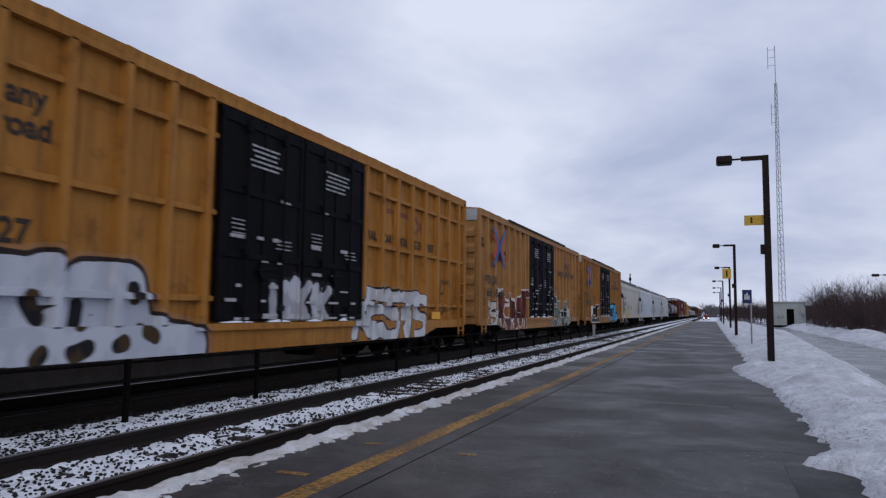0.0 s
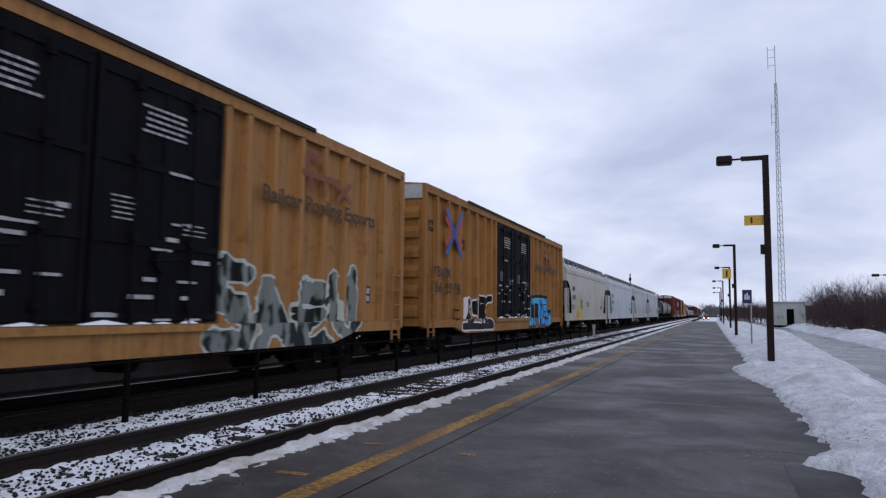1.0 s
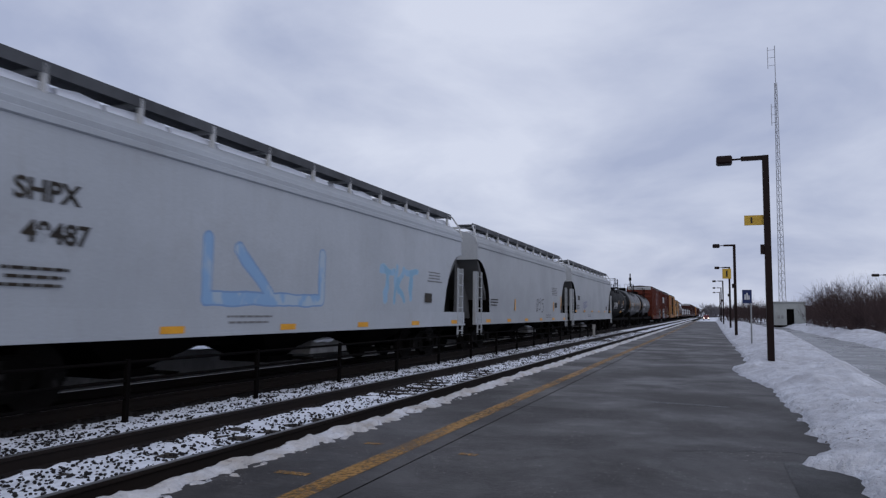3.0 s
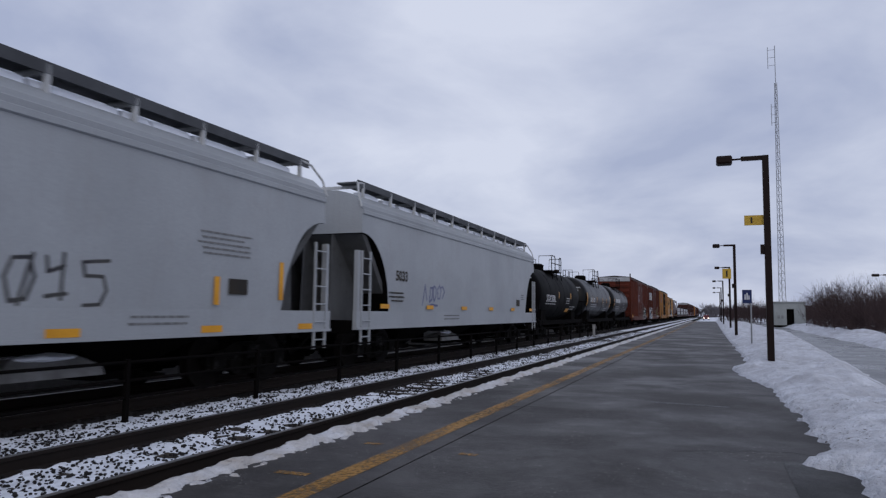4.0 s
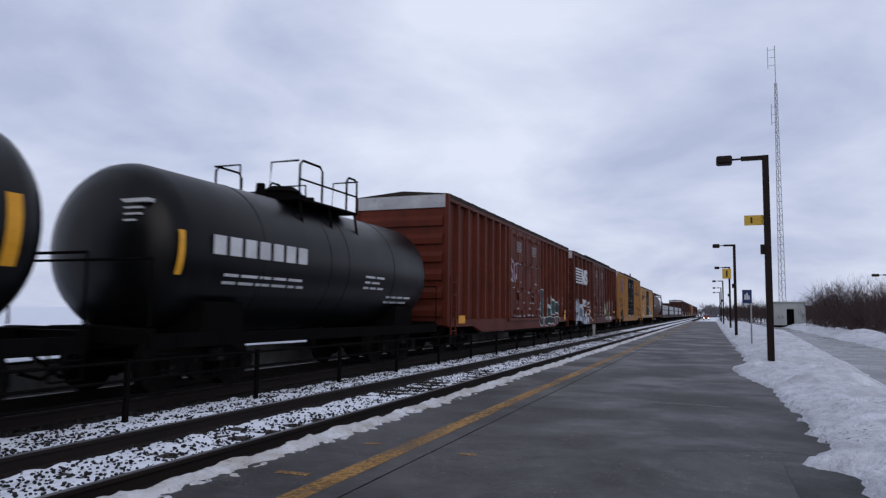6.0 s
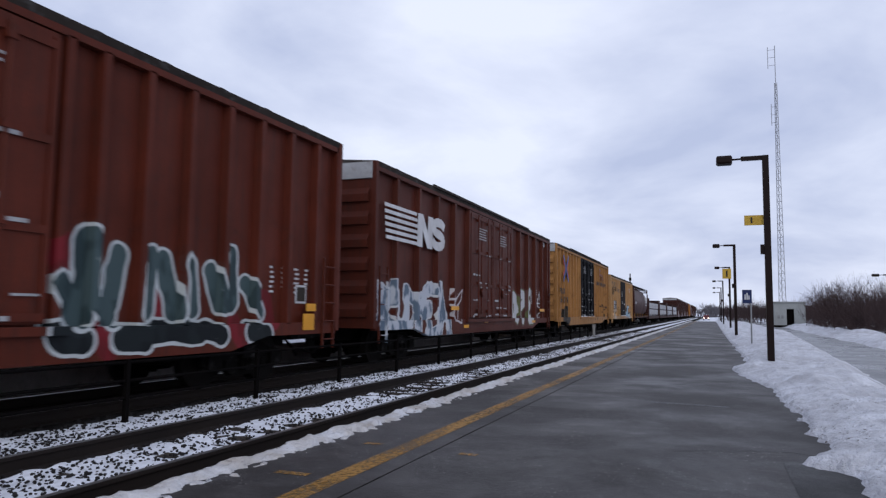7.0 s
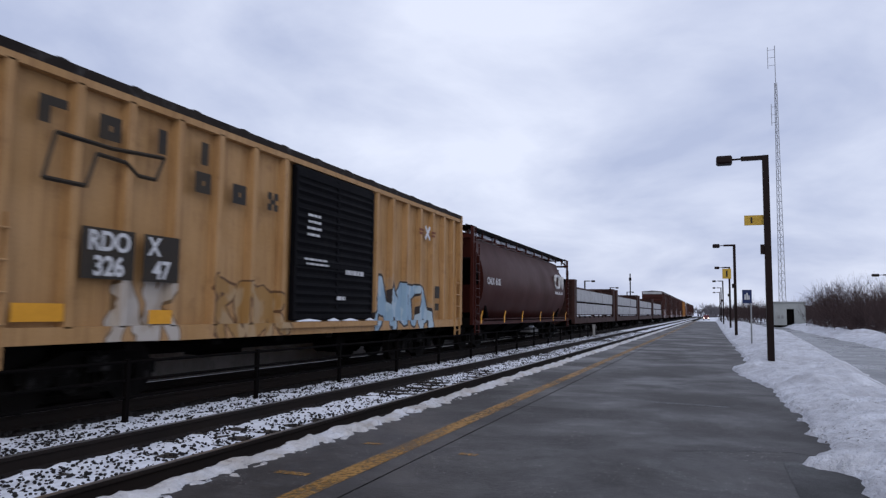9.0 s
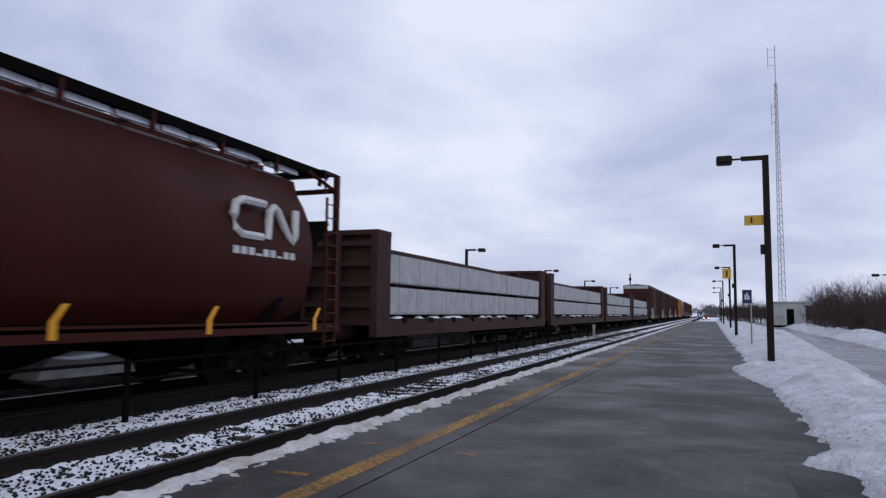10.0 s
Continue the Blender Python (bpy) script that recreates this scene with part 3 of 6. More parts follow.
M_GRATING = surf("weathered_grating", (0.09, 0.095, 0.105), (0.06, 0.063, 0.07), rough=0.7)


# ---- covered hoppers ----
def hopper(y_near, y_far, label, paint, sill_paint, top=4.22, round_body=False, seed=0, walk_mat=None, recess=1.5, gate_at=1.0):
    rng = random.Random(seed)
    car, half = put_car("covered_hopper", y_near, y_far, label, "hopper car", "covered hoppers of the train")
    bl = half - (1.15 if round_body else 0.25)
    # body: rings along the car; towards each end the lower edge climbs along the slope sheet
    bm = bmesh.new()
    rings = []
    n = 10
    for s in (-1, 1):
        ys = [bl * s * (1 - (0 if i == 0 else recess / bl * (i / n))) for i in range(n + 1)]
        if s > 0:
            ys = ys[::-1]
        for i, y in enumerate(ys):
            f = (bl - abs(y)) / recess
            low = 1.3 + (top - 2.35) * (1 - min(1, f) ** 2.2) ** 0.6
            if round_body:
                low = 1.1 + 0.25 * (1 - min(1, f)) ** 2
                prof = [(1.6 - 0.40 * abs((z - 2.45) / 1.25) ** 2.2, z) for z in np.linspace(low, top - 0.5, 9)]
                prof += [(1.12, top - 0.24), (0.7, top - 0.06), (0.3, top)]
            else:
                prof = [(1.585 - 0.03 * ((z - 2.5) / 1.2) ** 2, z) for z in np.linspace(low, top - 0.62, 8)]
                prof += [(1.60, top - 0.60), (1.60, top - 0.52), (1.56, top - 0.50), (1.57, top - 0.42), (1.53, top - 0.40), (1.52, top - 0.33), (1.45, top - 0.29), (1.25, top - 0.12), (0.9, top - 0.03), (0.4, top)]
            rings.append([(x, y, z) for x, z in prof] + [(-x, y, z) for x, z in prof[::-1]])
    loft(bm, rings)
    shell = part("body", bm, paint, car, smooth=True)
    # shade and grime below the end slopes, painted as black downward faces
    shell.data.materials.append(M_STEEL_AND_SHADE)
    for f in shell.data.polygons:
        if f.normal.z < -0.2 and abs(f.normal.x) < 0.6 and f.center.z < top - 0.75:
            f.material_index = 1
    # side sill, full length
    for s in (-1, 1):
        bm = bmesh.new()
        a, b = sorted((s * 1.50, s * 1.6))
        if round_body:
            box(bm, s * 1.2 if s > 0 else a, b if s > 0 else s * 1.2, -half + 1.2, half - 1.2, 1.05, 1.14)
            box(bm, a, b, -half, half, 0.93, 1.1)
        else:
            box(bm, a, b, -half, half, 0.97, 1.36)
            box(bm, a, b + (0.03 if s > 0 else 0), -half, half, 0.94, 0.99)
        part("side_sill", bm, sill_paint, car)
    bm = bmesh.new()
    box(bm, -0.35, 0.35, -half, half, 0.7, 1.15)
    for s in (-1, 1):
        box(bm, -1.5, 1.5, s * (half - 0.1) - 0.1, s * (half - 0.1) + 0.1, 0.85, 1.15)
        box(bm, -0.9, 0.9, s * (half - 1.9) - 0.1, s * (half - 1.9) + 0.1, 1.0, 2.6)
    part("underframe", bm, M_STEEL_AND_SHADE, car)
    # slope sheets at the ends, darkened in colour for shade and grime, and the bays between
    sheet_mat = M_STEEL_AND_SHADE if round_body else M_SLOPE_SHADE
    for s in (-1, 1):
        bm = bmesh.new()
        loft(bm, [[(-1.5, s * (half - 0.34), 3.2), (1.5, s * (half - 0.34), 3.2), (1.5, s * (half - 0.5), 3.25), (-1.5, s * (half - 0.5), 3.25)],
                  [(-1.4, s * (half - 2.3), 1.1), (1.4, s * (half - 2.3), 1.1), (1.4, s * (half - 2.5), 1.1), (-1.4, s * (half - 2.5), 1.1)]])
        slope = part("slope_sheet", bm, sheet_mat, car, "sloping end sheet, shade and grime in its dark colour")
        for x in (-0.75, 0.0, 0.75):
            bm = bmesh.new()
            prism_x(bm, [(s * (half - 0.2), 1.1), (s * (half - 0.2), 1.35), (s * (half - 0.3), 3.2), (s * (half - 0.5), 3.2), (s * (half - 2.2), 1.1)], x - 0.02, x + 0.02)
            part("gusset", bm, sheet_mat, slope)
    bays = 3 if not round_body else 4
    for i in range(bays):
        c = (i - (bays - 1) / 2) * (2 * half - 5.6) / bays
        w = (2 * half - 6.2) / bays / 2
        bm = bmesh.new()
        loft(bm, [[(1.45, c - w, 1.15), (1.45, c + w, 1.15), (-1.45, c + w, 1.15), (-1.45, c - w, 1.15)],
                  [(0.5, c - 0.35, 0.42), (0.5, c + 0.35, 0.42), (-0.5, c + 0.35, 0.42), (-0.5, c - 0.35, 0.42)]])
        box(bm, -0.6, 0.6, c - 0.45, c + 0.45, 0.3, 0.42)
        bay = part("hopper_bay", bm, M_STEEL_AND_SHADE, car)
        gm = bmesh.new()
        tube(gm, [(-0.9, c + 0.3, 0.36), (1.2, c + 0.3, 0.36)], 0.035)
        part("gate_shaft", gm, M_BOGIE, bay)
        if i == bays // 2:
            g = gate_at
            gm = bmesh.new()
            loft(gm, [[(0.45, g - 0.8, z), (0.45 + w2, g - 0.8 + d, z), (0.45 + w2, g + 0.8 - d, z), (0.45, g + 0.8 - d, z)] for z, w2, d in ((0.44, 0.62, 0.0), (0.58, 0.60, 0.05), (0.74, 0.4, 0.36))])
            gate = part("outlet_gate", gm, M_GATE, bay, "pale weathered steel outlet gate")
            gm = bmesh.new()
            bmesh.ops.create_icosphere(gm, subdivisions=3, radius=1, matrix=Matrix.Translation((0.82, g, 0.70)) @ Matrix.Diagonal((0.2, 0.5, 0.06, 1)))
            for v in gm.verts:
                v.co.z += 0.03 * noise.noise(v.co * 5)
            part("snow_crust", gm, M_SNOW_DUST, gate, "snow caked on the gate")
    # roof walkway on brackets, with hatches and crust of snow
    wz = top - (0.1 if round_body else 0.0)
    inset = 0.1 if round_body else 0.5
    for s in (-1, 1):
        a, b = sorted((s * 0.72, s * 1.3))
        bm = bmesh.new()
        box(bm, a, b, -half + inset, half - inset, wz + 0.17, wz + 0.21)
        box(bm, b - 0.03 if s > 0 else a, b if s > 0 else a + 0.03, -half + inset, half - inset, wz + 0.09, wz + 0.25)
        part("roof_walkway", bm, walk_mat or M_STEEL_AND_SHADE, car, "dark steel grating walkway")
    k = 11
    for i in range(k):
        y = -half + inset + 0.3 + i * (2 * half - 2 * inset - 0.6) / (k - 1)
        bm = bmesh.new()
        box(bm, 1.24, 1.3, y - 0.035, y + 0.035, top - 0.2, wz + 0.22)
        box(bm, -1.3, 1.3, y - 0.03, y + 0.03, wz + 0.1, wz + 0.17)
        part("walkway_bracket", bm, M_ALU if not round_body else paint, car)
    bm = bmesh.new()
    box(bm, -0.4, 0.4, -half + 1.2, half - 1.2, top - 0.03, top + 0.14)
    part("hatch_cover", bm, paint if round_body else M_ALU, car)
    bm = bmesh.new()
    y = -half + 0.8
    while y < half - 1:
        l = rng.uniform(0.5, 1.4)
        loft(bm, [[(1.02, q, top - 0.07), (1.2, q, top - 0.1), (1.16, q, top + h), (1.0, q, top + h)] for q, h in ((y, 0.0), (y + l * 0.5, rng.uniform(0.01, 0.05)), (y + l, 0.0))])
        y += l + rng.uniform(0.05, 0.3)
    part("snow_crust", bm, M_SNOW_DUST, car, "ragged ridge of snow under the walkway")
    # end frames
    for s in (-1, 1):
        for x in (-1.53, 1.53):
            bm = bmesh.new()
            box(bm, x - 0.05, x + 0.05, s * (half - 0.12) - 0.06, s * (half - 0.12) + 0.06, 1.0, 2.75 if not round_body else wz + 0.16)
            if round_body:
                tube(bm, [(x, s * (half - 0.15), top - 0.3), (x * 0.85, s * (half - 0.9), top + 0.02)], 0.04)
            part("corner_post", bm, paint, car)
        if round_body:
            bm = bmesh.new()
            box(bm, -1.48, 1.48, s * (half - 0.12) - 0.04, s * (half - 0.12) + 0.04, top - 0.32, top - 0.22)
            part("cross_bar", bm, paint, car)
        ladder(car, 1.58, s * (half - 0.42), 0.6, 2.75 if not round_body else top - 0.5, paint, 6 if not round_body else 11)
        bm = bmesh.new()
        pts = [(1.26, s * (half - 0.9), top + 0.22), (1.32, s * (half - 0.45), top + 0.16), (1.47, s * (half - 0.22), top - 0.14), (1.56, s * (half - 0.2), top - 0.45)]
        if round_body:
            pts = [(1.5, s * (half - 0.55), top - 0.4), (1.5, s * (half - 0.55), top + 0.05), (1.5, s * (half - 0.06), top + 0.05), (1.5, s * (half - 0.06), top - 0.3)]
        tube(bm, pts, 0.025)
        part("grab_rail", bm, M_ALU if not round_body else paint, car)
        if round_body:
            bm = bmesh.new()
            box(bm, -1.5, 1.5, s * (half - 0.35) - 0.3, s * (half - 0.35) + 0.3, wz + 0.15, wz + 0.20)
            part("end_platform", bm, M_STEEL_AND_SHADE, car)
    running_gear(car, half, half - 2.0)
    return car, half


M_FADED = surf("faded_stencil_grey", (0.14, 0.14, 0.145), (0.2, 0.2, 0.2), rough=0.7, bump=0)


def hopper_marks(car, half, seed, red=False, mark='', number='', PANEL=(3.85, 2.5, 2.5, 5, -3.2), strip_z=1.0):
    for k, word in enumerate((mark, number)):
        if word:
            side_text(car, word, 0.36, -half + 2.3 + 0.16 * k, 2.65 - 0.5 * k, M_LETTER_K, 1.05, 1.592)
    rng = random.Random(seed)
    bm = bmesh.new()
    small_print(bm, rng, 1.592, -half + 1.7, -half + 2.7, 1.85, 3, 0.1, 0.04)
    part("lettering", bm, M_LETTER_K, car, "small black stencilled data lines")
    bm = bmesh.new()
    small_print(bm, rng, 1.592, half - PANEL[0], half - PANEL[1], PANEL[2], PANEL[3], 0.085, 0.03)
    part("lettering", bm, M_FADED, car, "faded grey stencilled data lines")
    bm = bmesh.new()
    small_print(bm, rng, 1.603, PANEL[4], PANEL[4] + 1.5, 1.27, 2, 0.1, 0.035)
    part("lettering", bm, M_FADED, car)
    bars(car, [(half - 3.3, half - 2.8, 1.62, 1.88)], M_LETTER_K, 1.592, "black placard")
    if red:
        bm = bmesh.new()
        small_print(bm, rng, 1.592, -1.4, -0.2, 2.1, 5, 0.07, 0.035)
        part("lettering", bm, M_LETTER_R, car, "faded red stencilled lines")
    for i in range(6):
        y = -half + 1.2 + i * (2 * half - 2.4) / 5
        bars(car, [(y, y + 0.5, strip_z, strip_z + 0.11)], M_REFLECT, 1.604, "yellow reflective strip")


# ---- tank cars ----
M_TANK = surf("black_tank_paint", (0.0016, 0.0016, 0.002), (0.003, 0.003, 0.0036), spec=0.18, rough=0.36, scale=0.8, dirt=(0.010, 0.0095, 0.010), dirt_amount=0.4, streak=0.5, bump=0.03)

M_TANK_DULL = surf("dull_black_tank_paint", (0.0014, 0.0014, 0.0016), (0.0026, 0.0025, 0.0027), spec=0.05, rough=0.6, scale=0.8, dirt=(0.008, 0.007, 0.0065), dirt_amount=0.4, streak=0.5, bump=0.03)


def tank_car(y_near, y_far, label, strips, seed, marks):
    rng = random.Random(seed)
    car, half = put_car("tank_car", y_near, y_far, label, "tank car", "tank cars of the train")
    R, zc, hl = 1.42, 2.30 if seed == 51 else 2.37, half - 0.35
    bm = bmesh.new()
    rings = []
    prof = [(hl, 0.02), (hl - 0.03, 0.35), (hl - 0.12, 0.65), (hl - 0.28, 0.87), (hl - 0.45, 0.96), (hl - 0.65, 1.0)]
    seam = [hl - 2.6, hl - 5.0]
    prof += [(q + d, k) for q in seam for d, k in ((0.03, 1.0), (0.02, 1.006), (-0.02, 1.006), (-0.03, 1.0)) if q > 0.3]
    full = prof + [(-y, r) for y, r in prof[::-1]]
    for y, r in full:
        rings.append([(R * r * math.cos(a * math.tau / 40), y, zc + R * r * math.sin(a * math.tau / 40)) for a in range(40)])
    loft(bm, rings)
    part("tank", bm, M_TANK_DULL if seed == 51 else M_TANK, car, smooth=True)
    # manway, valves, platform and its rails
    bm = bmesh.new()
    bmesh.ops.create_cone(bm, cap_ends=True, segments=18, radius1=0.42, radius2=0.40, depth=0.3, matrix=Matrix.Translation((0, -0.3, zc + R + 0.08)))
    bmesh.ops.create_cone(bm, cap_ends=True, segments=18, radius1=0.46, radius2=0.30, depth=0.12, matrix=Matrix.Translation((0, -0.3, zc + R + 0.28)))
    for y in (0.55, 0.9, -1.1):
        bmesh.ops.create_cone(bm, cap_ends=True, segments=10, radius1=0.13, radius2=0.1, depth=0.36, matrix=Matrix.Translation((0, y, zc + R + 0.12)))
    part("manway", bm, M_STEEL_AND_SHADE, car)
    bm = bmesh.new()
    for s in (-1, 1):
        a, b = sorted((s * 0.55, s * 1.1))
        box(bm, a, b, -1.3, 1.3, zc + R - 0.12, zc + R - 0.07)
        for y in (-1.2, 0, 1.2):
            tube(bm, [(s * 1.05, y, zc + R - 0.1), (s * 1.15, y, zc + 0.75)], 0.03)
    part("platform", bm, M_STEEL_AND_SHADE, car)
    for s in (-1, 1):
        bm = bmesh.new()
        z0, z1 = zc + R - 0.1, zc + R + 0.72
        for a, b in ((-1.25, -0.35), (0.75, 1.25)):
            hb = bmesh.new()
            tube(hb, [(s * 1.08, a, z0), (s * 1.08, a, z1 - 0.1), (s * 1.08, a + 0.1, z1), (s * 1.08, b - 0.1, z1), (s * 1.08, b, z1 - 0.1), (s * 1.08, b, z0)], 0.026)
            part("guard_hoop", hb, M_STEEL_AND_SHADE, car)
        tube(bm, [(s * 1.08, -1.25, z0 + 0.42), (s * 1.08, 1.25, z0 + 0.42)], 0.022)
        part("guard_rail", bm, M_STEEL_AND_SHADE, car)
        bm = bmesh.new()
        tube(bm, [(-1.08, s * 1.3, z1 - 0.02), (-0.4, s * 1.3, z1 - 0.02), (-0.36, s * 1.3, z0)], 0.022)
        part("guard_rail", bm, M_STEEL_AND_SHADE, car)
        bm = bmesh.new()
        tube(bm, [(1.08, s * 1.3, z1 - 0.02), (0.4, s * 1.3, z1 - 0.02), (0.36, s * 1.3, z0)], 0.022)
        part("guard_rail", bm, M_STEEL_AND_SHADE, car)
    if seed == 51:
        bm = bmesh.new()
        bmesh.ops.create_icosphere(bm, subdivisions=3, radius=1, matrix=Matrix.Translation((0.1, -hl + 1.75, zc + R - 0.02)) @ Matrix.Diagonal((0.5, 1.5, 0.08, 1)))
        for v in bm.verts:
            v.co.z += 0.03 * noise.noise(v.co * 3)
        part("snow_crust", bm, M_SNOW_DUST, car, "patch of snow on top of the tank", smooth=True)
    # saddles, stub sills, side rail
    for s in (-1, 1):
        bm = bmesh.new()
        prism_x(bm, [(s * (half - 2.6), 0.85), (s * (half - 1.4), 0.85), (s * (half - 1.5), 1.5), (s * (half - 2.5), 1.5)], -1.25, 1.25)
        part("saddle", bm, M_STEEL_AND_SHADE, car)
        bm = bmesh.new()
        box(bm, -0.4, 0.4, s * half if s < 0 else half - 3.0, -half + 3.0 if s < 0 else half, 0.75, 1.1)
        part("stub_sill", bm, M_STEEL_AND_SHADE, car)
        bm = bmesh.new()
        box(bm, -1.45, 1.45, s * (half - 0.15) - 0.1, s * (half - 0.15) + 0.1, 0.85, 1.08)
        part("end_sill", bm, M_STEEL_AND_SHADE, car)
        bm = bmesh.new()
        tube(bm, [(-1.45, s * (half - 0.12), 1.1), (-1.45, s * (half - 0.12), 2.1), (1.45, s * (half - 0.12), 2.1), (1.45, s * (half - 0.12), 1.1)], 0.024)
        part("end_rail", bm, M_STEEL_AND_SHADE, car)
        bm = bmesh.new()
        a, b = sorted((s * 1.42, s * 1.5))
        box(bm, a, b, -half + 0.1, half - 0.1, 0.78, 1.0)
        for y in (-half + 0.4, half - 0.4):
            for z in (0.45, 0.7):
                tube(bm, [(s * 1.5, y - 0.25, z), (s * 1.5, y + 0.25, z)], 0.016, 5)
            for d in (-0.25, 0.25):
                tube(bm, [(s * 1.5, y + d, 0.45), (s * 1.5, y + d, 0.98)], 0.016, 5)
        part("side_rail", bm, M_STEEL_AND_SHADE, car)
    # painted strips and lettering bent to the shell

    def on_shell(y0, y1, z0, z1, material, name, label=""):
        b = bmesh.new()
        a0, a1 = math.asin((z0 - zc) / R), math.asin((z1 - zc) / R)
        loft(b, [[((R + 0.004) * math.cos(a), y0, zc + (R + 0.004) * math.sin(a)) for a in np.linspace(a0, a1, 7)], [((R + 0.004) * math.cos(a), y1, zc + (R + 0.004) * math.sin(a)) for a in np.linspace(a0, a1, 7)]], False, False)
        return part(name, b, material, car, label)
    for y, w, z0, z1 in strips:
        on_shell(y - w / 2, y + w / 2, z0, z1, M_REFLECT, "reflective_strip", "yellow reflective strip")
    for text, size, y, z in marks:
        part("lettering", text_mesh(text, size, M_LETTER_W), None, car, "white lettering", on_side(R * math.cos(math.asin((z + size * 0.3 - zc) / R)) + 0.022, y, z))
    for y0, y1, z, n in ((-3.9, -1.4, 1.98, 2), (1.2, 2.2, 2.2, 3), (2.6, 4.0, 1.75, 2)):
        for i in range(n):
            yy = y0
            while yy < y1 - 0.2:
                l = rng.uniform(0.2, 0.5)
                on_shell(yy, yy + l, z - i * 0.13 - 0.05, z - i * 0.13, M_LETTER_W if i == 0 else M_ALU, "lettering")
                yy += l + 0.08
    bm = bmesh.new()
    for i, w in enumerate((0.62, 0.5, 0.5, 0.42)):
        box(bm, 0.35, 0.35 + w, -hl + 0.10 - 0.012 * i, -hl + 0.3, 3.02 - i * 0.1, 3.05 - i * 0.1 + (0.03 if i == 0 else 0))
    part("lettering", bm, M_ALU, car)
    running_gear(car, half, half - 1.95)
    return car, half


# ---- flat cars with lumber ----
M_FLAT = surf("flat_car_brown", (0.045, 0.016, 0.012), (0.03, 0.012, 0.010), rough=0.7, dirt=(0.02, 0.015, 0.014), dirt_amount=0.5, streak=True)
M_WRAP = surf("lumber_wrap", (0.42, 0.43, 0.45), (0.33, 0.335, 0.35), rough=0.5, scale=2.5, grain=14, bump=0.5, bump_depth=0.03, dirt=(0.25, 0.25, 0.27), dirt_amount=0.4, streak=True)
M_STRAP = surf("lumber_strap", (0.32, 0.32, 0.35), rough=0.5, bump=0)


def lumber_car(y_near, y_far, seed):
    rng = random.Random(seed)
    car, half = put_car("lumber_car", y_near, y_far, "brown centre-beam flat car with high end bulkheads", "flat car", "lumber cars of the train")
    bm = bmesh.new()
    box(bm, -1.5, 1.5, -half, half, 1.02, 1.18)
    box(bm, 1.42, 1.6, -half, half, 0.74, 1.14)
    box(bm, -1.6, -1.42, -half, half, 0.74, 1.14)
    box(bm, -0.4, 0.4, -half, half, 0.65, 1.02)
    part("deck", bm, M_FLAT, car)
    for s in (-1, 1):
        bm = bmesh.new()
        a, b = sorted((s * (half - 0.75), s * half))
        box(bm, -1.55, 1.55, a + 0.15, b - 0.15, 1.18, 3.3)
        bulk = part("bulkhead", bm, M_FLAT, car)
        for x in (-1.5, -0.5, 0.5, 1.5):
            bm = bmesh.new()
            box(bm, x - 0.09, x + 0.09, a, b, 0.75, 3.22)
            part("upright", bm, M_FLAT, bulk)
        bm = bmesh.new()
        box(bm, -1.6, 1.6, a, b, 3.22, 3.34)
        part("top_plate", bm, M_FLAT, bulk)
        for i in range(4):
            bm = bmesh.new()
            z = 1.45 + i * 0.5
            box(bm, -1.5, 1.5, b - 0.12 if s > 0 else a, b if s > 0 else a + 0.12, z, z + 0.12)
            part("cross_bar", bm, M_FLAT, bulk)
    bm = bmesh.new()
    box(bm, -0.12, 0.12, -half + 0.7, half - 0.7, 3.05, 3.2)
    for i in range(12):
        y = -half + 1.5 + i * (2 * half - 3) / 11
        box(bm, -0.06, 0.06, y - 0.06, y + 0.06, 1.18, 3.05)
    part("centre_beam", bm, M_FLAT, car)
    for i in range(9):
        y = -half + 1.6 + i * (2 * half - 3.2) / 8
        bm = bmesh.new()
        box(bm, 1.56, 1.64, y - 0.1, y + 0.1, 1.06, 1.2)
        part("winch", bm, M_BOGIE, car)
    bm = bmesh.new()
    for i in range(16):
        y = -half + 1 + rng.uniform(0, 2 * half - 2)
        l = rng.uniform(0.2, 0.7)
        loft(bm, [[(1.36, q, 1.175), (1.58, q, 1.175), (1.5, q, 1.18 + h), (1.4, q, 1.18 + h)] for q, h in ((y, 0.01), (y + l / 2, 0.06), (y + l, 0.01))])
    part("snow_crust", bm, M_SNOW_DUST, car)
    running_gear(car, half, half - 2.2)
    load = thing("lumber_load", pose(RAIL_C, (y_near + y_far) / 2, 0), "stacked lumber packs in pale grey wrapping on a flat car", "lumber", "lumber loads")
    TRAIN.append((load, (y_near + y_far) / 2))
    lay = [(1.28, 1.98), (2.08, 2.82)]
    inner = half - 0.85
    for z0, z1 in lay:
        cuts = [-inner, -inner + 0.28 * 2 * inner, -inner + 0.60 * 2 * inner, inner] if z0 < 2 else [-inner, -inner + 0.33 * 2 * inner, -inner + 0.66 * 2 * inner, inner]
        for a, b in zip(cuts, cuts[1:]):
            for s in (-1, 1):
                bm = bmesh.new()
                x0, x1 = sorted((s * 0.16, s * (1.5 + rng.uniform(-0.03, 0.03))))
                vs = box(bm, x0, x1, a + 0.03, b - 0.03, z0, z1)
                bmesh.ops.bevel(bm, geom=bm.edges[:], offset=0.03, segments=2, affect="EDGES")
                pack = part("lumber_pack", bm, M_WRAP, load)
                if s > 0:
                    for i in range(4):
                        y = a + (i + 0.5) * (b - a) / 4
                        bm = bmesh.new()
                        box(bm, x1 - 0.02, x1 + 0.006, y - 0.02, y + 0.02, z0, z1)
                        part("strap", bm, M_STRAP, pack)
        for i in range(6):
            bm = bmesh.new()
            y = -inner + 0.6 + i * (2 * inner - 1.2) / 5
            box(bm, -1.45, 1.45, y - 0.06, y + 0.06, z0 - 0.1, z0)
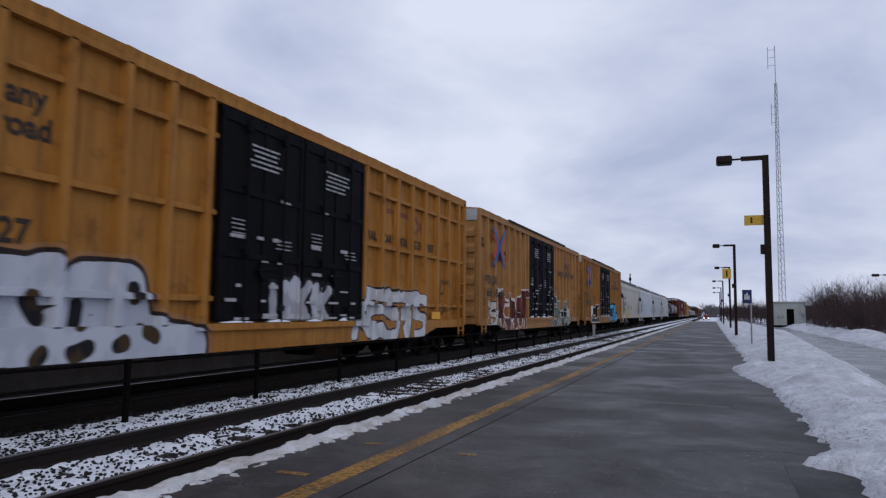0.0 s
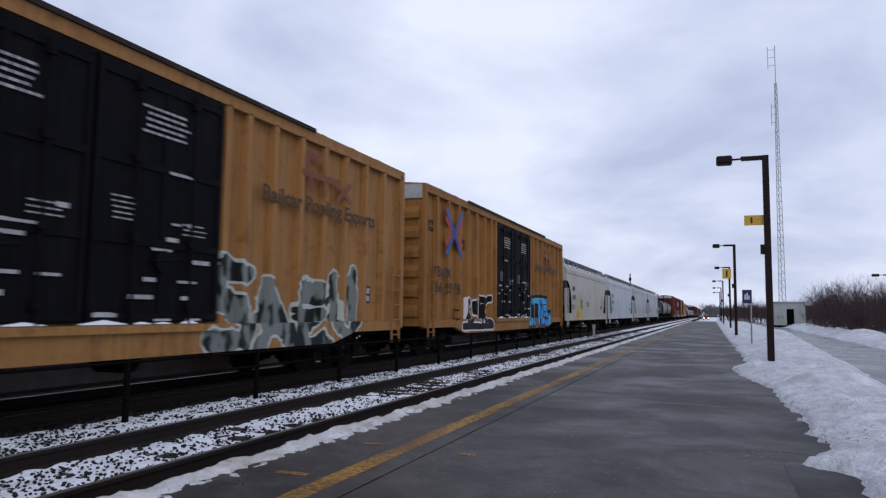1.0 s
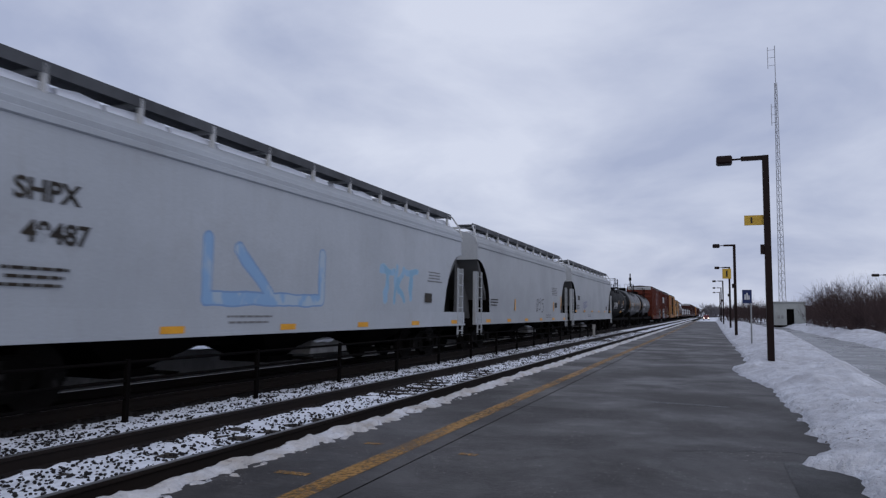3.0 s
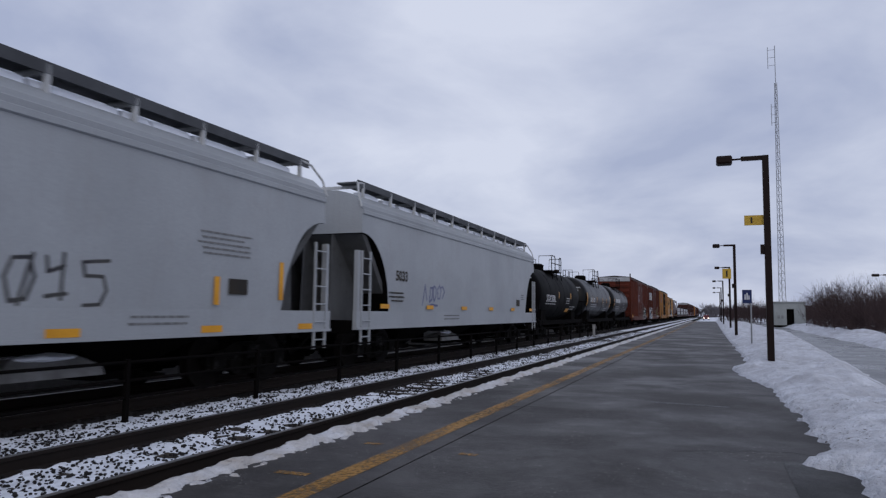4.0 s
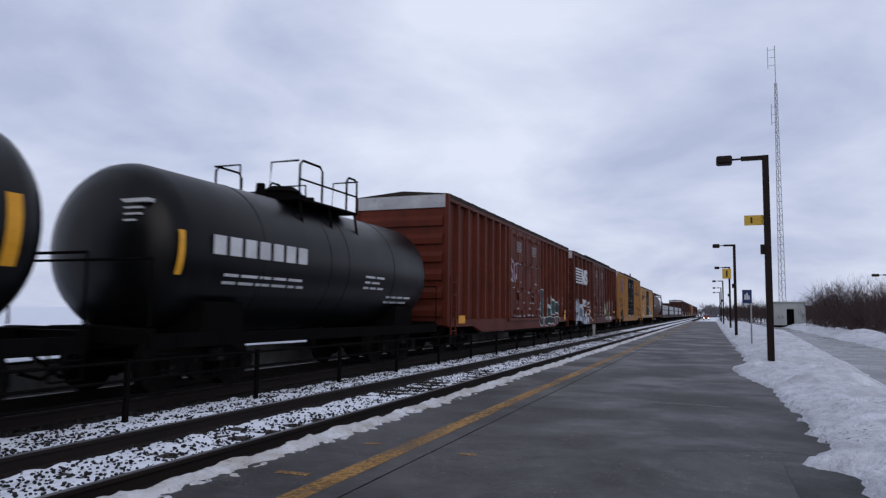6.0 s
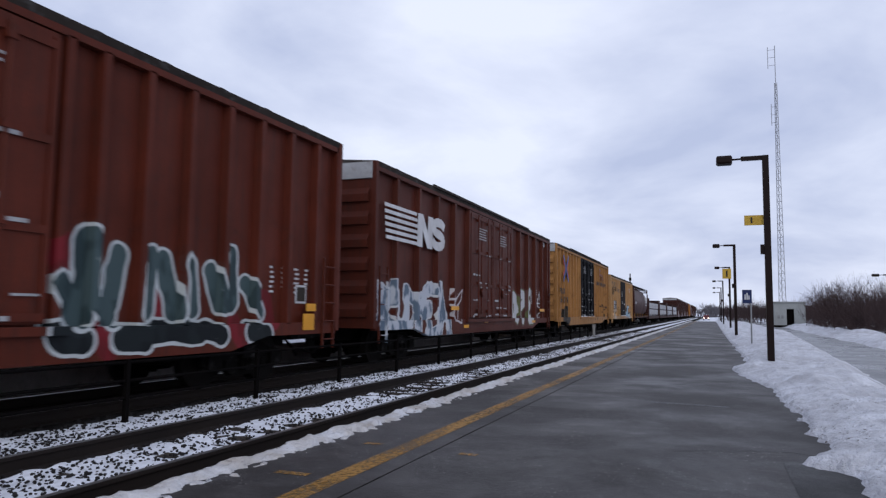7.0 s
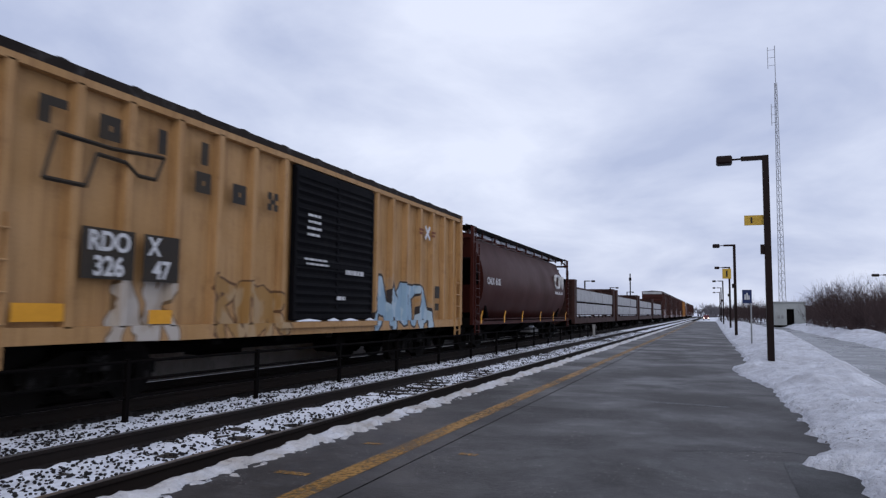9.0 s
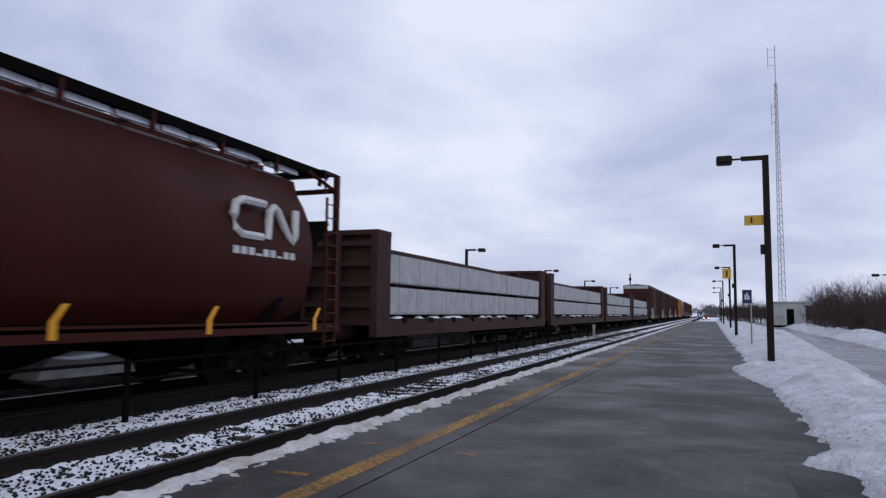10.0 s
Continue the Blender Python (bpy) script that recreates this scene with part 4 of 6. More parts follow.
            part("bearer", bm, M_FLAT, load)


# ---- the train, from the car that is passing onwards ----
FULL_POSTS = [0.9, 1.85, 2.8, 3.7, 4.6, 5.5, 6.3, 6.87, 12.18, 12.75, 13.55, 14.45, 15.35, 16.25, 17.2, 18.15]
NS_POSTS = [1.2, 2.65, 4.07, 5.5, 6.87, 12.15, 13.45, 14.85, 16.2, 17.6, 18.6]
WAFFLE_POSTS = [0.35, 1.28, 2.22, 3.15, 4.1, 5.03, 5.89, 6.74, 12.2, 13.1, 14.0, 14.9, 15.85, 16.8, 17.7, 18.6]
TBOX_DOORS = (6.95, 9.47, 12.05)


def railcar_marks(car, red, number):
    """Slogan, two-colour emblem and number, as on all cars of this pool."""
    side_text(car, "Railcar Pooling Experts", 0.42, 5.78, 3.34, M_SLOGAN, 1.14)
    bars(car, [(7.75, 8.1, 1.55, 1.95)], M_LETTER_K, 1.468)
    bars(car, [(7.8, 8.05, 1.6, 1.72), (7.8, 8.05, 1.78, 1.9)], M_STENCIL, 1.473)
    bm = bmesh.new()
    for pts in (((5.0, 4.12), (5.0, 4.52), (5.55, 4.42)), ((4.85, 4.1), (6.15, 4.1)), ((5.15, 4.1), (5.15, 3.74)), ((5.7, 4.1), (5.7, 3.74)), ((6.2, 4.15), (6.8, 3.72)), ((6.8, 4.15), (6.2, 3.72))):
        stroke(bm, pts, 0.13, 1.606)
    part("painted_mark", bm, red, car, "faded red emblem")
    cross_mark(car, -7.27, 3.78, 0.72, M_BLUE, M_RED)
    side_text(car, "TB OX", 0.42, -8.26, 2.4, M_LETTER_K, 1.15)
    side_text(car, number.replace(" ", "  "), 0.42, -7.73, 1.94, M_LETTER_K, 1.25)
    for k, word in enumerate(("next", "load", "any", "road")):
        side_text(car, word, 0.28, (-8.85, -6.0)[k // 2], (3.9, 3.6)[k // 2] - 0.2 * (k % 2), M_LETTER_K, 1.0, 1.468)


def build_train():
    ltr = M_LETTER_R
    # yellow waffle-sided car with the large silver tag
    p = car_yellow("yellow_paint_a", [(-9.9, -3.35, 0.66, 1.80, (0.44, 0.46, 0.52), (0.38, 0.40, 0.46), BLACK, SILVER, 0.31, 0.07, 3.1), (-9.9, -3.35, 0.66, 1.80, BLACK, (0.05, 0.03, 0.012), (0.02, 0.018, 0.016), SILVER_GAPS, 0.1, 0.015, 3.1), (2.1, 6.4, 0.78, 1.8, (0.5, 0.51, 0.54), (0.38, 0.39, 0.42), BLACK, "KESTS", 0.15, 0.045, 8.4), (7.65, 8.6, 1.3, 2.4, (0.10, 0.05, 0.02), (0.13, 0.065, 0.022), (0.16, 0.075, 0.022), "ES", 0.05, 0.02, 4.0)], 1)
    d = surf("black_door_tagged", (0.003, 0.0033, 0.0048), (0.0045, 0.0045, 0.0062), spec=0.06, rough=0.7, scale=1.2, dirt=(0.014, 0.013, 0.012), dirt_amount=0.3, streak=True, paint=[(-1.1, 1.2, 0.95, 1.8, (0.42, 0.43, 0.47), (0.3, 0.3, 0.33), BLACK, "UKK", 0.13, 0.03, 5.0)])
    car, half, o = boxcar(2.2, 21.27, "yellow waffle-sided boxcar with black double doors and silver graffiti", p, d, WAFFLE_POSTS, TBOX_DOORS, hribs=(1.55, 2.95, 4.22), seed=11, roof=p)
    side_text(car, "any", 0.40, -5.95, 3.78, M_LETTER_K, x=1.468)
    side_text(car, "road", 0.40, -5.95, 3.4, M_LETTER_K, x=1.468)
    side_text(car, "27", 0.42, -6.0, 2.12, M_LETTER_K, x=1.468)
    for k, piece in enumerate(("RAIL", "CAR P", "OOLIN", "G EX", "PERTS")):
        side_text(car, piece, 0.31, 3.2 + 0.94 * k, 3.08, M_LETTER_K, 0.8, x=1.468)
    bm = bmesh.new()
    for pts in (((4.0, 3.9), (5.0, 3.9)), ((4.4, 3.9), (4.4, 3.5)), ((4.95, 3.9), (5.8, 3.9)), ((5.35, 3.9), (5.35, 3.5)), ((5.8, 3.92), (6.4, 3.5)), ((6.4, 3.92), (5.8, 3.5))):
        stroke(bm, pts, 0.13, 1.468)
    part("painted_mark", bm, ltr, car, "faded red emblem")
    bars(car, [(6.75, 7.4, 1.15, 1.36)], M_REFLECT, 1.606, "yellow placard")
    # two ribbed cars of the same build
    p = car_yellow("yellow_paint_b", [(-8.6, -6.9, 0.75, 1.6, (0.42, 0.40, 0.38), (0.45, 0.44, 0.42), BLACK, "SSS", 0.1, 0.035, 1.7), (-7.0, -2.8, 0.8, 2.05, (0.12, 0.03, 0.025), (0.06, 0.02, 0.02), (0.55, 0.53, 0.52), "RANT", 0.17, 0.06, 2.4), (2.3, 7.4, 0.75, 2.0, (0.012, 0.014, 0.014), (0.16, 0.18, 0.17), (0.42, 0.46, 0.44), "SAEU", 0.2, 0.055, 4.4)], 2, 0.55, 0.84)
    car, half, o = boxcar(22.97, 42.13, "yellow ribbed boxcar with black double doors and dark graffiti", p, M_DOOR, FULL_POSTS, TBOX_DOORS, seed=12, roof=p, raised_roof=(3.5, 14.8))
    railcar_marks(car, ltr, "66 18 46")
    p = car_yellow("yellow_paint_c", [(-6.4, -3.5, 0.8, 1.85, (0.004, 0.004, 0.005), (0.008, 0.008, 0.01), (0.6, 0.6, 0.62), BUBBLE, 0.105, 0.05, 2.2), (-7.1, -6.4, 1.0, 1.8, BLACK, BLACK, (0.1, 0.05, 0.02), SCRAWL, 0.022, 0.006, 4.1), (1.95, 6.5, 0.85, 1.85, (0.015, 0.17, 0.50), (0.10, 0.38, 0.55), (0.012, 0.012, 0.014), BLUES, 0.145, 0.14, 9.1)], 3, 0.3, 0.74)
    car, half, o = boxcar(43.82, 62.88, "yellow ribbed boxcar with black doors and blue graffiti", p, M_DOOR, FULL_POSTS, TBOX_DOORS, seed=13, roof=p, raised_roof=(3.5, 14.8))
    railcar_marks(car, ltr, "66 25 95")
    # four covered hoppers
    tag_y = [(-5.7, -3.6, 1.2, 2.3, (0.42, 0.32, 0.035), (0.36, 0.26, 0.03), (0.30, 0.25, 0.06), YELLOW_HUMP, 0.25, 0.04, 6.6), (-3.3, -2.7, 1.7, 2.1, (0.02, 0.10, 0.06), (0.02, 0.10, 0.06), (0.05, 0.12, 0.08), "K", 0.1, 0.02, 1.2)]
    tag_b = [(-3.4, -0.2, 1.6, 2.4, (0.22, 0.36, 0.55), (0.36, 0.44, 0.52), (0.16, 0.27, 0.46), BLUE_BOX, 0.1, 0.03, 3.9), (2.6, 4.9, 1.7, 2.5, (0.25, 0.40, 0.55), (0.2, 0.36, 0.5), (0.3, 0.42, 0.52), "TKT", 0.08, 0.02, 7.7)]
    tag_k = [(-1.3, 2.35, 1.5, 2.0, (0.03, 0.03, 0.035), (0.05, 0.05, 0.05), (0.2, 0.2, 0.2), LOOP_MARK, 0.022, 0.008, 2.8)]
    tag_v = [(-5.5, -2.85, 1.5, 2.0, (0.10, 0.11, 0.2), (0.14, 0.15, 0.24), (0.3, 0.3, 0.33), CURLS, 0.03, 0.01, 5.9)]
    whites = [(0.39, 0.37, 0.335), (0.42, 0.45, 0.49), (0.36, 0.38, 0.405), (0.36, 0.38, 0.405)]
    spans = HOPPERS
    for i, ((a, b), tag, c) in enumerate(zip(spans, (tag_y, tag_b, tag_k, tag_v), whites)):
        pt = surf("hopper_paint_" + "abcd"[i], c, tuple(x * 0.88 for x in c), rough=0.5, scale=0.5, dirt=(0.20, 0.17, 0.14), dirt_amount=0.12, streak=0.16, paint=tag, bump=0.02)
        car, half = hopper(a, b, ("cream", "pale blue-grey", "dusty white", "pale grey")[i] + " covered hopper car with faded graffiti, snow on its roof", pt, pt, seed=30 + i, walk_mat=M_GRATING, gate_at=(1.0, 1.2, 2.0, -1.05)[i])
        if i == 2:
            for ya, za, zb in ((4.4, 1.44, 1.9), (6.2, 1.55, 2.25), (-3.0, 1.44, 1.9)):
                bars(car, [(ya, ya + 0.13, za, zb)], M_REFLECT, 1.593, "upright yellow reflective strip")
        hopper_marks(car, half, 40 + i, i == 0, ('SHPX', 'SHPX', '', '')[i], ('454795', '49487', '', '5033')[i], ((3.0, 1.9, 2.5, 8, -5.0), (3.2, 2.0, 2.5, 4, -3.2), (4.1, 2.7, 2.62, 5, 2.6), (2.6, 2.1, 2.1, 3, -3.2))[i], (1.02, 1.0, 1.0, 1.43)[i])
    # three black tank cars
    a6 = [(-5.58, 0.22, 1.87, 2.72), (-3.4, 0.11, 2.1, 2.5), (-1.56, 0.14, 2.12, 2.5), (1.22, 0.15, 2.12, 2.5), (3.28, 0.14, 2.15, 2.5), (5.3, 0.2, 1.85, 2.72)]
    tank_car(135.3, 147.2, "black tank car with railed top platform and white lettering", [(-0.9, 0.12, 2.15, 2.5), (2.4, 0.16, 2.15, 2.5), (2.2, 0.9, 1.42, 1.62)], 51, [("UTLX 95238", 0.38, -2.95, 2.0)])
    tank, half = tank_car(148.72, 161.6, "black tank car with upright yellow reflective strips", a6, 52, [("GATX", 0.40, -4.02, 2.13), ("6227", 0.40, -2.88, 2.13)])
    tank, half = tank_car(162.5, 174.0, "black tank car with white lettering and railed platform", [(-5.0, 0.14, 1.9, 2.6)], 53, [])
    bars(tank, [(-4.3 + i * 0.42, -3.98 + i * 0.42, 2.28, 2.6) for i in range(7)], M_LETTER_W, 1.45, "white lettering blocks")
    # two brown cars
    p = car_red("brown_paint_a", [(2.4, 7.3, 0.75, 1.95, (0.16, 0.014, 0.02), (0.11, 0.012, 0.014), (0.11, 0.02, 0.012), RED_MIST, 0.24, 0.01, 2.1), (2.4, 7.3, 0.75, 1.95, (0.006, 0.008, 0.01), (0.01, 0.014, 0.016), (0.46, 0.50, 0.51), TEAL_LOW, 0.17, 0.05, 3.1), (2.4, 7.3, 0.75, 1.95, (0.03, 0.05, 0.055), (0.055, 0.085, 0.09), (0.46, 0.50, 0.51), TEAL_TOP, 0.15, 0.05, 6.1), (-2.5, -1.45, 2.6, 3.4, (0.40, 0.36, 0.42), (0.3, 0.25, 0.3), (0.10, 0.03, 0.03), "SO", 0.05, 0.02, 1.1)], (0.105, 0.021, 0.011))
    car, half, o = boxcar(174.55, 193.5, "reddish brown ribbed boxcar with double plug doors and dark teal graffiti", p, p, FULL_POSTS, TBOX_DOORS, seed=14, roof=M_ROOF_DARK, end_cap=M_ROOF)
    bars(car, [(8.2, 8.6, 0.98, 1.3), (8.3, 8.65, 1.35, 1.5), (-8.6, -8.0, 1.0, 1.25)], M_REFLECT, 1.612, "orange reflective strip")
    rng = random.Random(8)
    bm = bmesh.new()
    for a, b, n in ((7.25, 7.38, 6), (7.62, 7.75, 5), (8.05, 8.25, 6), (8.42, 8.55, 5)):
        small_print(bm, rng, 1.468, a, b, 2.18, n, 0.09, 0.04)
    part("lettering", bm, M_LETTER_W, car, "columns of small white data")
    bars(car, [(8.12, 8.5, 1.5, 1.86)], M_LETTER_W, 1.468, "white-framed placard")
    bars(car, [(8.16, 8.46, 1.54, 1.82)], M_LETTER_K, 1.474)
    p = car_red("brown_paint_b", [(-9.2, -4.4, 0.75, 1.95, (0.42, 0.45, 0.50), (0.10, 0.14, 0.19), (0.5, 0.52, 0.54), "RUTEA", 0.18, 0.05, 4.7), (-4.5, -3.0, 0.95, 1.9, (0.45, 0.43, 0.45), (0.42, 0.4, 0.42), (0.2, 0.1, 0.1), SCRIBBLE, 0.03, 0.006, 2.9), (2.4, 6.1, 1.0, 1.9, (0.46, 0.47, 0.48), (0.42, 0.43, 0.45), (0.10, 0.11, 0.05), WHITE_BLOCKS, 0.2, 0.05, 7.2)], (0.085, 0.019, 0.011))
    car, half, o = boxcar(195.4, 214.43, "dark brown ribbed boxcar with white emblem and white graffiti", p, p, NS_POSTS, TBOX_DOORS, seed=15, roof=M_ROOF_DARK, raised_roof=(3.5, 14.7))
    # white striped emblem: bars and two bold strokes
    for i in range(6):
        bars(car, [(-9.15 + 0.02 * i, -7.15 + 0.05 * i, 3.96 - i * 0.16, 4.05 - i * 0.16)], M_LETTER_W)
    y = -7.1
    bm = bmesh.new()
    prism_x(bm, [(y, 3.14), (y + 0.36, 3.14), (y + 0.38, 3.62), (y + 0.72, 3.14), (y + 1.1, 3.14), (y + 1.14, 4.06), (y + 0.78, 4.06), (y + 0.75, 3.58), (y + 0.4, 4.06), (y + 0.04, 4.06)], 1.606, 1.611)
    part("emblem", bm, M_LETTER_W, car, "bold white emblem stroke")
    # one thick band bent twice, with round turns
    y = -6.1
    upper = [(y + 0.60 + 0.44 * math.cos(radians(a)), 3.80 + 0.17 * math.sin(radians(a))) for a in range(20, 271, 25)]
    lower = [(y + 0.52 + 0.44 * math.cos(radians(a)), 3.44 + 0.18 * math.sin(radians(a))) for a in range(90, -161, -25)]
    bm = bmesh.new()
    stroke(bm, upper + lower, 0.26, 1.607)
    part("emblem", bm, M_LETTER_W, car, "bold white emblem stroke")
    rng = random.Random(5)
    bm = bmesh.new()
    small_print(bm, rng, 1.468, 6.15, 6.45, 2.35, 7, 0.09, 0.035)
    small_print(bm, rng, 1.468, 6.65, 6.85, 2.35, 8, 0.08, 0.03)
    small_print(bm, rng, 1.468, 7.25, 7.4, 2.4, 3, 0.09, 0.03)
    small_print(bm, rng, 1.468, 7.85, 8.0, 2.35, 3, 0.09, 0.03)
    part("lettering", bm, M_LETTER_W, car, "columns of small white data")
    bars(car, [(8.75, 9.05, 4.55, 4.75)], M_ALU, 1.468, "pale placard")
    bm = bmesh.new()
    for pts in (((7.4, 1.75), (7.55, 1.9), (7.5, 2.0), (7.72, 2.0), (7.7, 2.2), (7.85, 2.24), (7.95, 2.1), (8.02, 1.9), (8.3, 1.84), (8.34, 1.62)), ((7.45, 1.68), (7.85, 1.6), (8.3, 1.6)), ((7.45, 1.8), (8.2, 1.8)), ((7.6, 1.98), (7.58, 1.66)), ((8.05, 1.9), (8.1, 1.6)), ((7.4, 1.3), (7.5, 1.14), (7.9, 1.12), (8.25, 1.2), (8.3, 1.34), (7.9, 1.36), (7.6, 1.3), (7.5, 1.06), (7.8, 1.04), (8.0, 1.2), (8.3, 1.1))):
        stroke(bm, pts, 0.05, 1.468)
    part("painted_mark", bm, M_LETTER_W, car, "white sprayed scribble")
    bars(car, [(-1.0, -0.6, 1.0, 1.12), (5.9, 6.5, 0.92, 1.02), (-4.4, -3.7, 1.42, 1.54), (-3.2, -2.7, 0.85, 0.95), (7.38, 8.35, 1.42, 1.54)], M_REFLECT, 1.612, "yellow reflective strip")
    # yellow ribbed car, then the shorter one with a single black door
    p = car_yellow("yellow_paint_d", [(-7.9, -6.1, 0.85, 1.5, (0.02, 0.02, 0.02), (0.05, 0.04, 0.03), BLACK, "AEB", 0.14, 0.04, 1.9), (2.5, 9.1, 0.85, 1.95, (0.05, 0.035, 0.02), (0.06, 0.04, 0.025), (0.2, 0.1, 0.04), "OUTORO", 0.035, 0.015, 3.3)], 4, 0.5, 0.9)
    car, half, o = boxcar(216.35, 235.47, "yellow ribbed boxcar with black doors and thin black scrawl", p, M_DOOR, FULL_POSTS, TBOX_DOORS, seed=16, raised_roof=(3.5, 14.8))
    railcar_marks(car, ltr, "66 27 76")
    p = surf("yellow_paint_e", (0.43, 0.255, 0.115), (0.37, 0.21, 0.085), rough=0.55, scale=0.9, dirt=(0.14, 0.065, 0.03), dirt_amount=0.4, streak=True, paint=[(-3.75, -1.75, 1.0, 1.8, (0.30, 0.17, 0.06), (0.36, 0.25, 0.14), (0.10, 0.05, 0.025), "ROR", 0.12, 0.04, 6.3), (2.1, 5.6, 1.0, 1.95, (0.36, 0.45, 0.52), (0.25, 0.36, 0.46), (0.02, 0.02, 0.025), "ANTA", 0.16, 0.06, 2.5), (-5.8, -4.6, 0.95, 1.75, (0.42, 0.38, 0.34), (0.38, 0.33, 0.28), (0.14, 0.09, 0.05), "AK", 0.12, 0.03, 8.8)])
    car, half, o = boxcar(237.0, 252.95, "pale yellow fifty-foot boxcar with one black door and faded graffiti", p, M_DOOR, [0.5, 1.46, 2.32, 3.28, 4.22, 5.15, 6.1, 10.0, 10.9, 11.8, 12.7, 13.6, 14.5, 15.3], (6.39, None, 9.79), belly=0.02, height=4.6, sill=0.92, seed=17, plug=False, roof=M_ROOF_DARK, end_cap=p)
    # dark spaced blocks in stepped rows and a hollow outline mark
    for y, z, k in ((-6.91, 3.82, 0), (-6.04, 3.80, 1), (-5.09, 3.84, 2), (-4.18, 3.86, 2), (-4.19, 3.39, 1), (-3.28, 3.35, 1), (-2.31, 3.37, 3)):
        blocks = {0: [(-0.2, 0.2, 0.0, 0.12), (-0.2, -0.04, -0.22, 0.0)], 1: [(-0.18, 0.18, 0.0, 0.13), (-0.18, -0.02, -0.2, 0.0), (0.04, 0.18, -0.2, 0.0), (-0.02, 0.04, -0.2, -0.08)], 2: [(-0.08, 0.08, -0.22, 0.14)], 3: [(-0.16, -0.03, 0.0, 0.13), (0.03, 0.16, 0.0, 0.13), (-0.08, 0.08, -0.08, 0.0), (-0.16, -0.03, -0.2, -0.08), (0.03, 0.16, -0.2, -0.08)]}[k]
        bars(car, [(y + a, y + b, z + c, z + e) for a, b, c, e in blocks], M_LETTER_K)
    ring = [(-7.0, 2.93), (-6.85, 3.52), (-6.0, 3.5), (-5.04, 3.57), (-5.19, 3.22), (-5.52, 3.22), (-5.74, 3.36), (-6.23, 3.38), (-6.38, 2.93), (-7.0, 2.93)]
    bm = bmesh.new()
    for a, b in zip(ring, ring[1:]):
        tube(bm, [(1.606, *a), (1.606, *b)], 0.03, 4)
    part("painted_mark", bm, M_LETTER_K, car, "hollow dark outline mark")
    bars(car, [(-6.4, -5.52, 1.75, 2.42), (-5.35, -4.65, 1.75, 2.42)], M_LETTER_K, label="black number panel")
    side_text(car, "RDO", 0.36, -5.95, 2.13, M_LETTER_W, 0.9, 1.613)
    side_text(car, "X", 0.36, -5.15, 2.13, M_LETTER_W, 0.9, 1.613)
    side_text(car, "326", 0.36, -5.95, 1.8, M_LETTER_W, 0.95, 1.613)
    side_text(car, "47", 0.36, -5.0, 1.8, M_LETTER_W, 0.95, 1.613)
    bars(car, [(4.55, 4.85, 3.6, 3.66), (4.55, 4.8, 3.5, 3.56), (5.45, 5.75, 3.6, 3.66), (5.45, 5.7, 3.5, 3.56)], M_LETTER_R)
    bm = bmesh.new()
    stroke(bm, ((4.98, 3.75), (5.3, 3.4)), 0.1, 1.607)
    stroke(bm, ((5.3, 3.75), (4.98, 3.4)), 0.1, 1.607)
    part("painted_mark", bm, M_LETTER_W, car, "pale cross mark")
    bars(car, [(5.75, 6.1, 1.75, 2.1), (5.75, 6.05, 1.4, 1.6)], M_LETTER_K, 1.607)
    bars(car, [(-7.3, -6.6, 1.2, 1.42), (-5.2, -4.75, 1.15, 1.35)], M_REFLECT, 1.607, "orange reflective patch")
    # barrel-sided brown hopper
    p = surf("hopper_brown", (0.046, 0.0092, 0.0064), (0.036, 0.0073, 0.005), spec=0.1, rough=0.5, scale=0.5, dirt=(0.03, 0.014, 0.012), dirt_amount=0.3, streak=0.4, bump=0.03)
    car, half = hopper(254.2, 271.0, "brown barrel-sided covered hopper with white emblem and yellow strips", p, p, top=4.22, round_body=True, seed=35, walk_mat=M_STEEL_AND_SHADE, recess=1.0, gate_at=2.5)
    for pts in ([(1.0, 2.9), (0.25, 2.9), (0.05, 2.8), (0.0, 2.55), (0.05, 2.25), (0.25, 2.15), (0.95, 2.15)], [(1.15, 2.12), (1.2, 2.75), (1.35, 2.88), (1.5, 2.8), (1.95, 2.25), (2.1, 2.15), (2.2, 2.3), (2.2, 2.92)]):
        bm = bmesh.new()
        pts = [(1.585, 4.78 + a * 0.84, (b - 2.15) * 0.8 + 2.66) for a, b in pts]
        tube(bm, pts, 0.075, 6)
        part("emblem", bm, M_LETTER_W, car, "white looping line emblem")
    bars(car, [(4.78 + 0.21 * k, 4.94 + 0.21 * k, 2.32, 2.32 + (0.13, 0.13, 0.13, 0.04, 0.13, 0.13, 0.04, 0.13, 0.13)[k]) for k in range(9)], M_LETTER_W, 1.60)
    side_text(car, "CNLX  6105", 0.34, -5.95, 2.38, M_LETTER_W, 0.95, 1.60)
    for y in (-7.5, -4.6, -1.9, 1.42, 4.25, 7.4):
        bm = bmesh.new()
        prism_x(bm, [(y - 0.06, 0.97), (y + 0.06, 0.97), (y + 0.06, 1.2), (y + 0.22, 1.42), (y + 0.12, 1.42), (y - 0.06, 1.2)], 1.602, 1.61)
        part("reflective_strip", bm, M_REFLECT, car, "bent yellow reflective strip")
    # lumber cars
    for i, (a, b) in enumerate(LUMBER):
        lumber_car(a, b, 60 + i)
    # the tail
    tints = [(0.05, 0.014, 0.01), (0.045, 0.015, 0.012), (0.05, 0.017, 0.014), (0.06, 0.016, 0.01)]
    y = LUMBER[-1][1] + 1.7
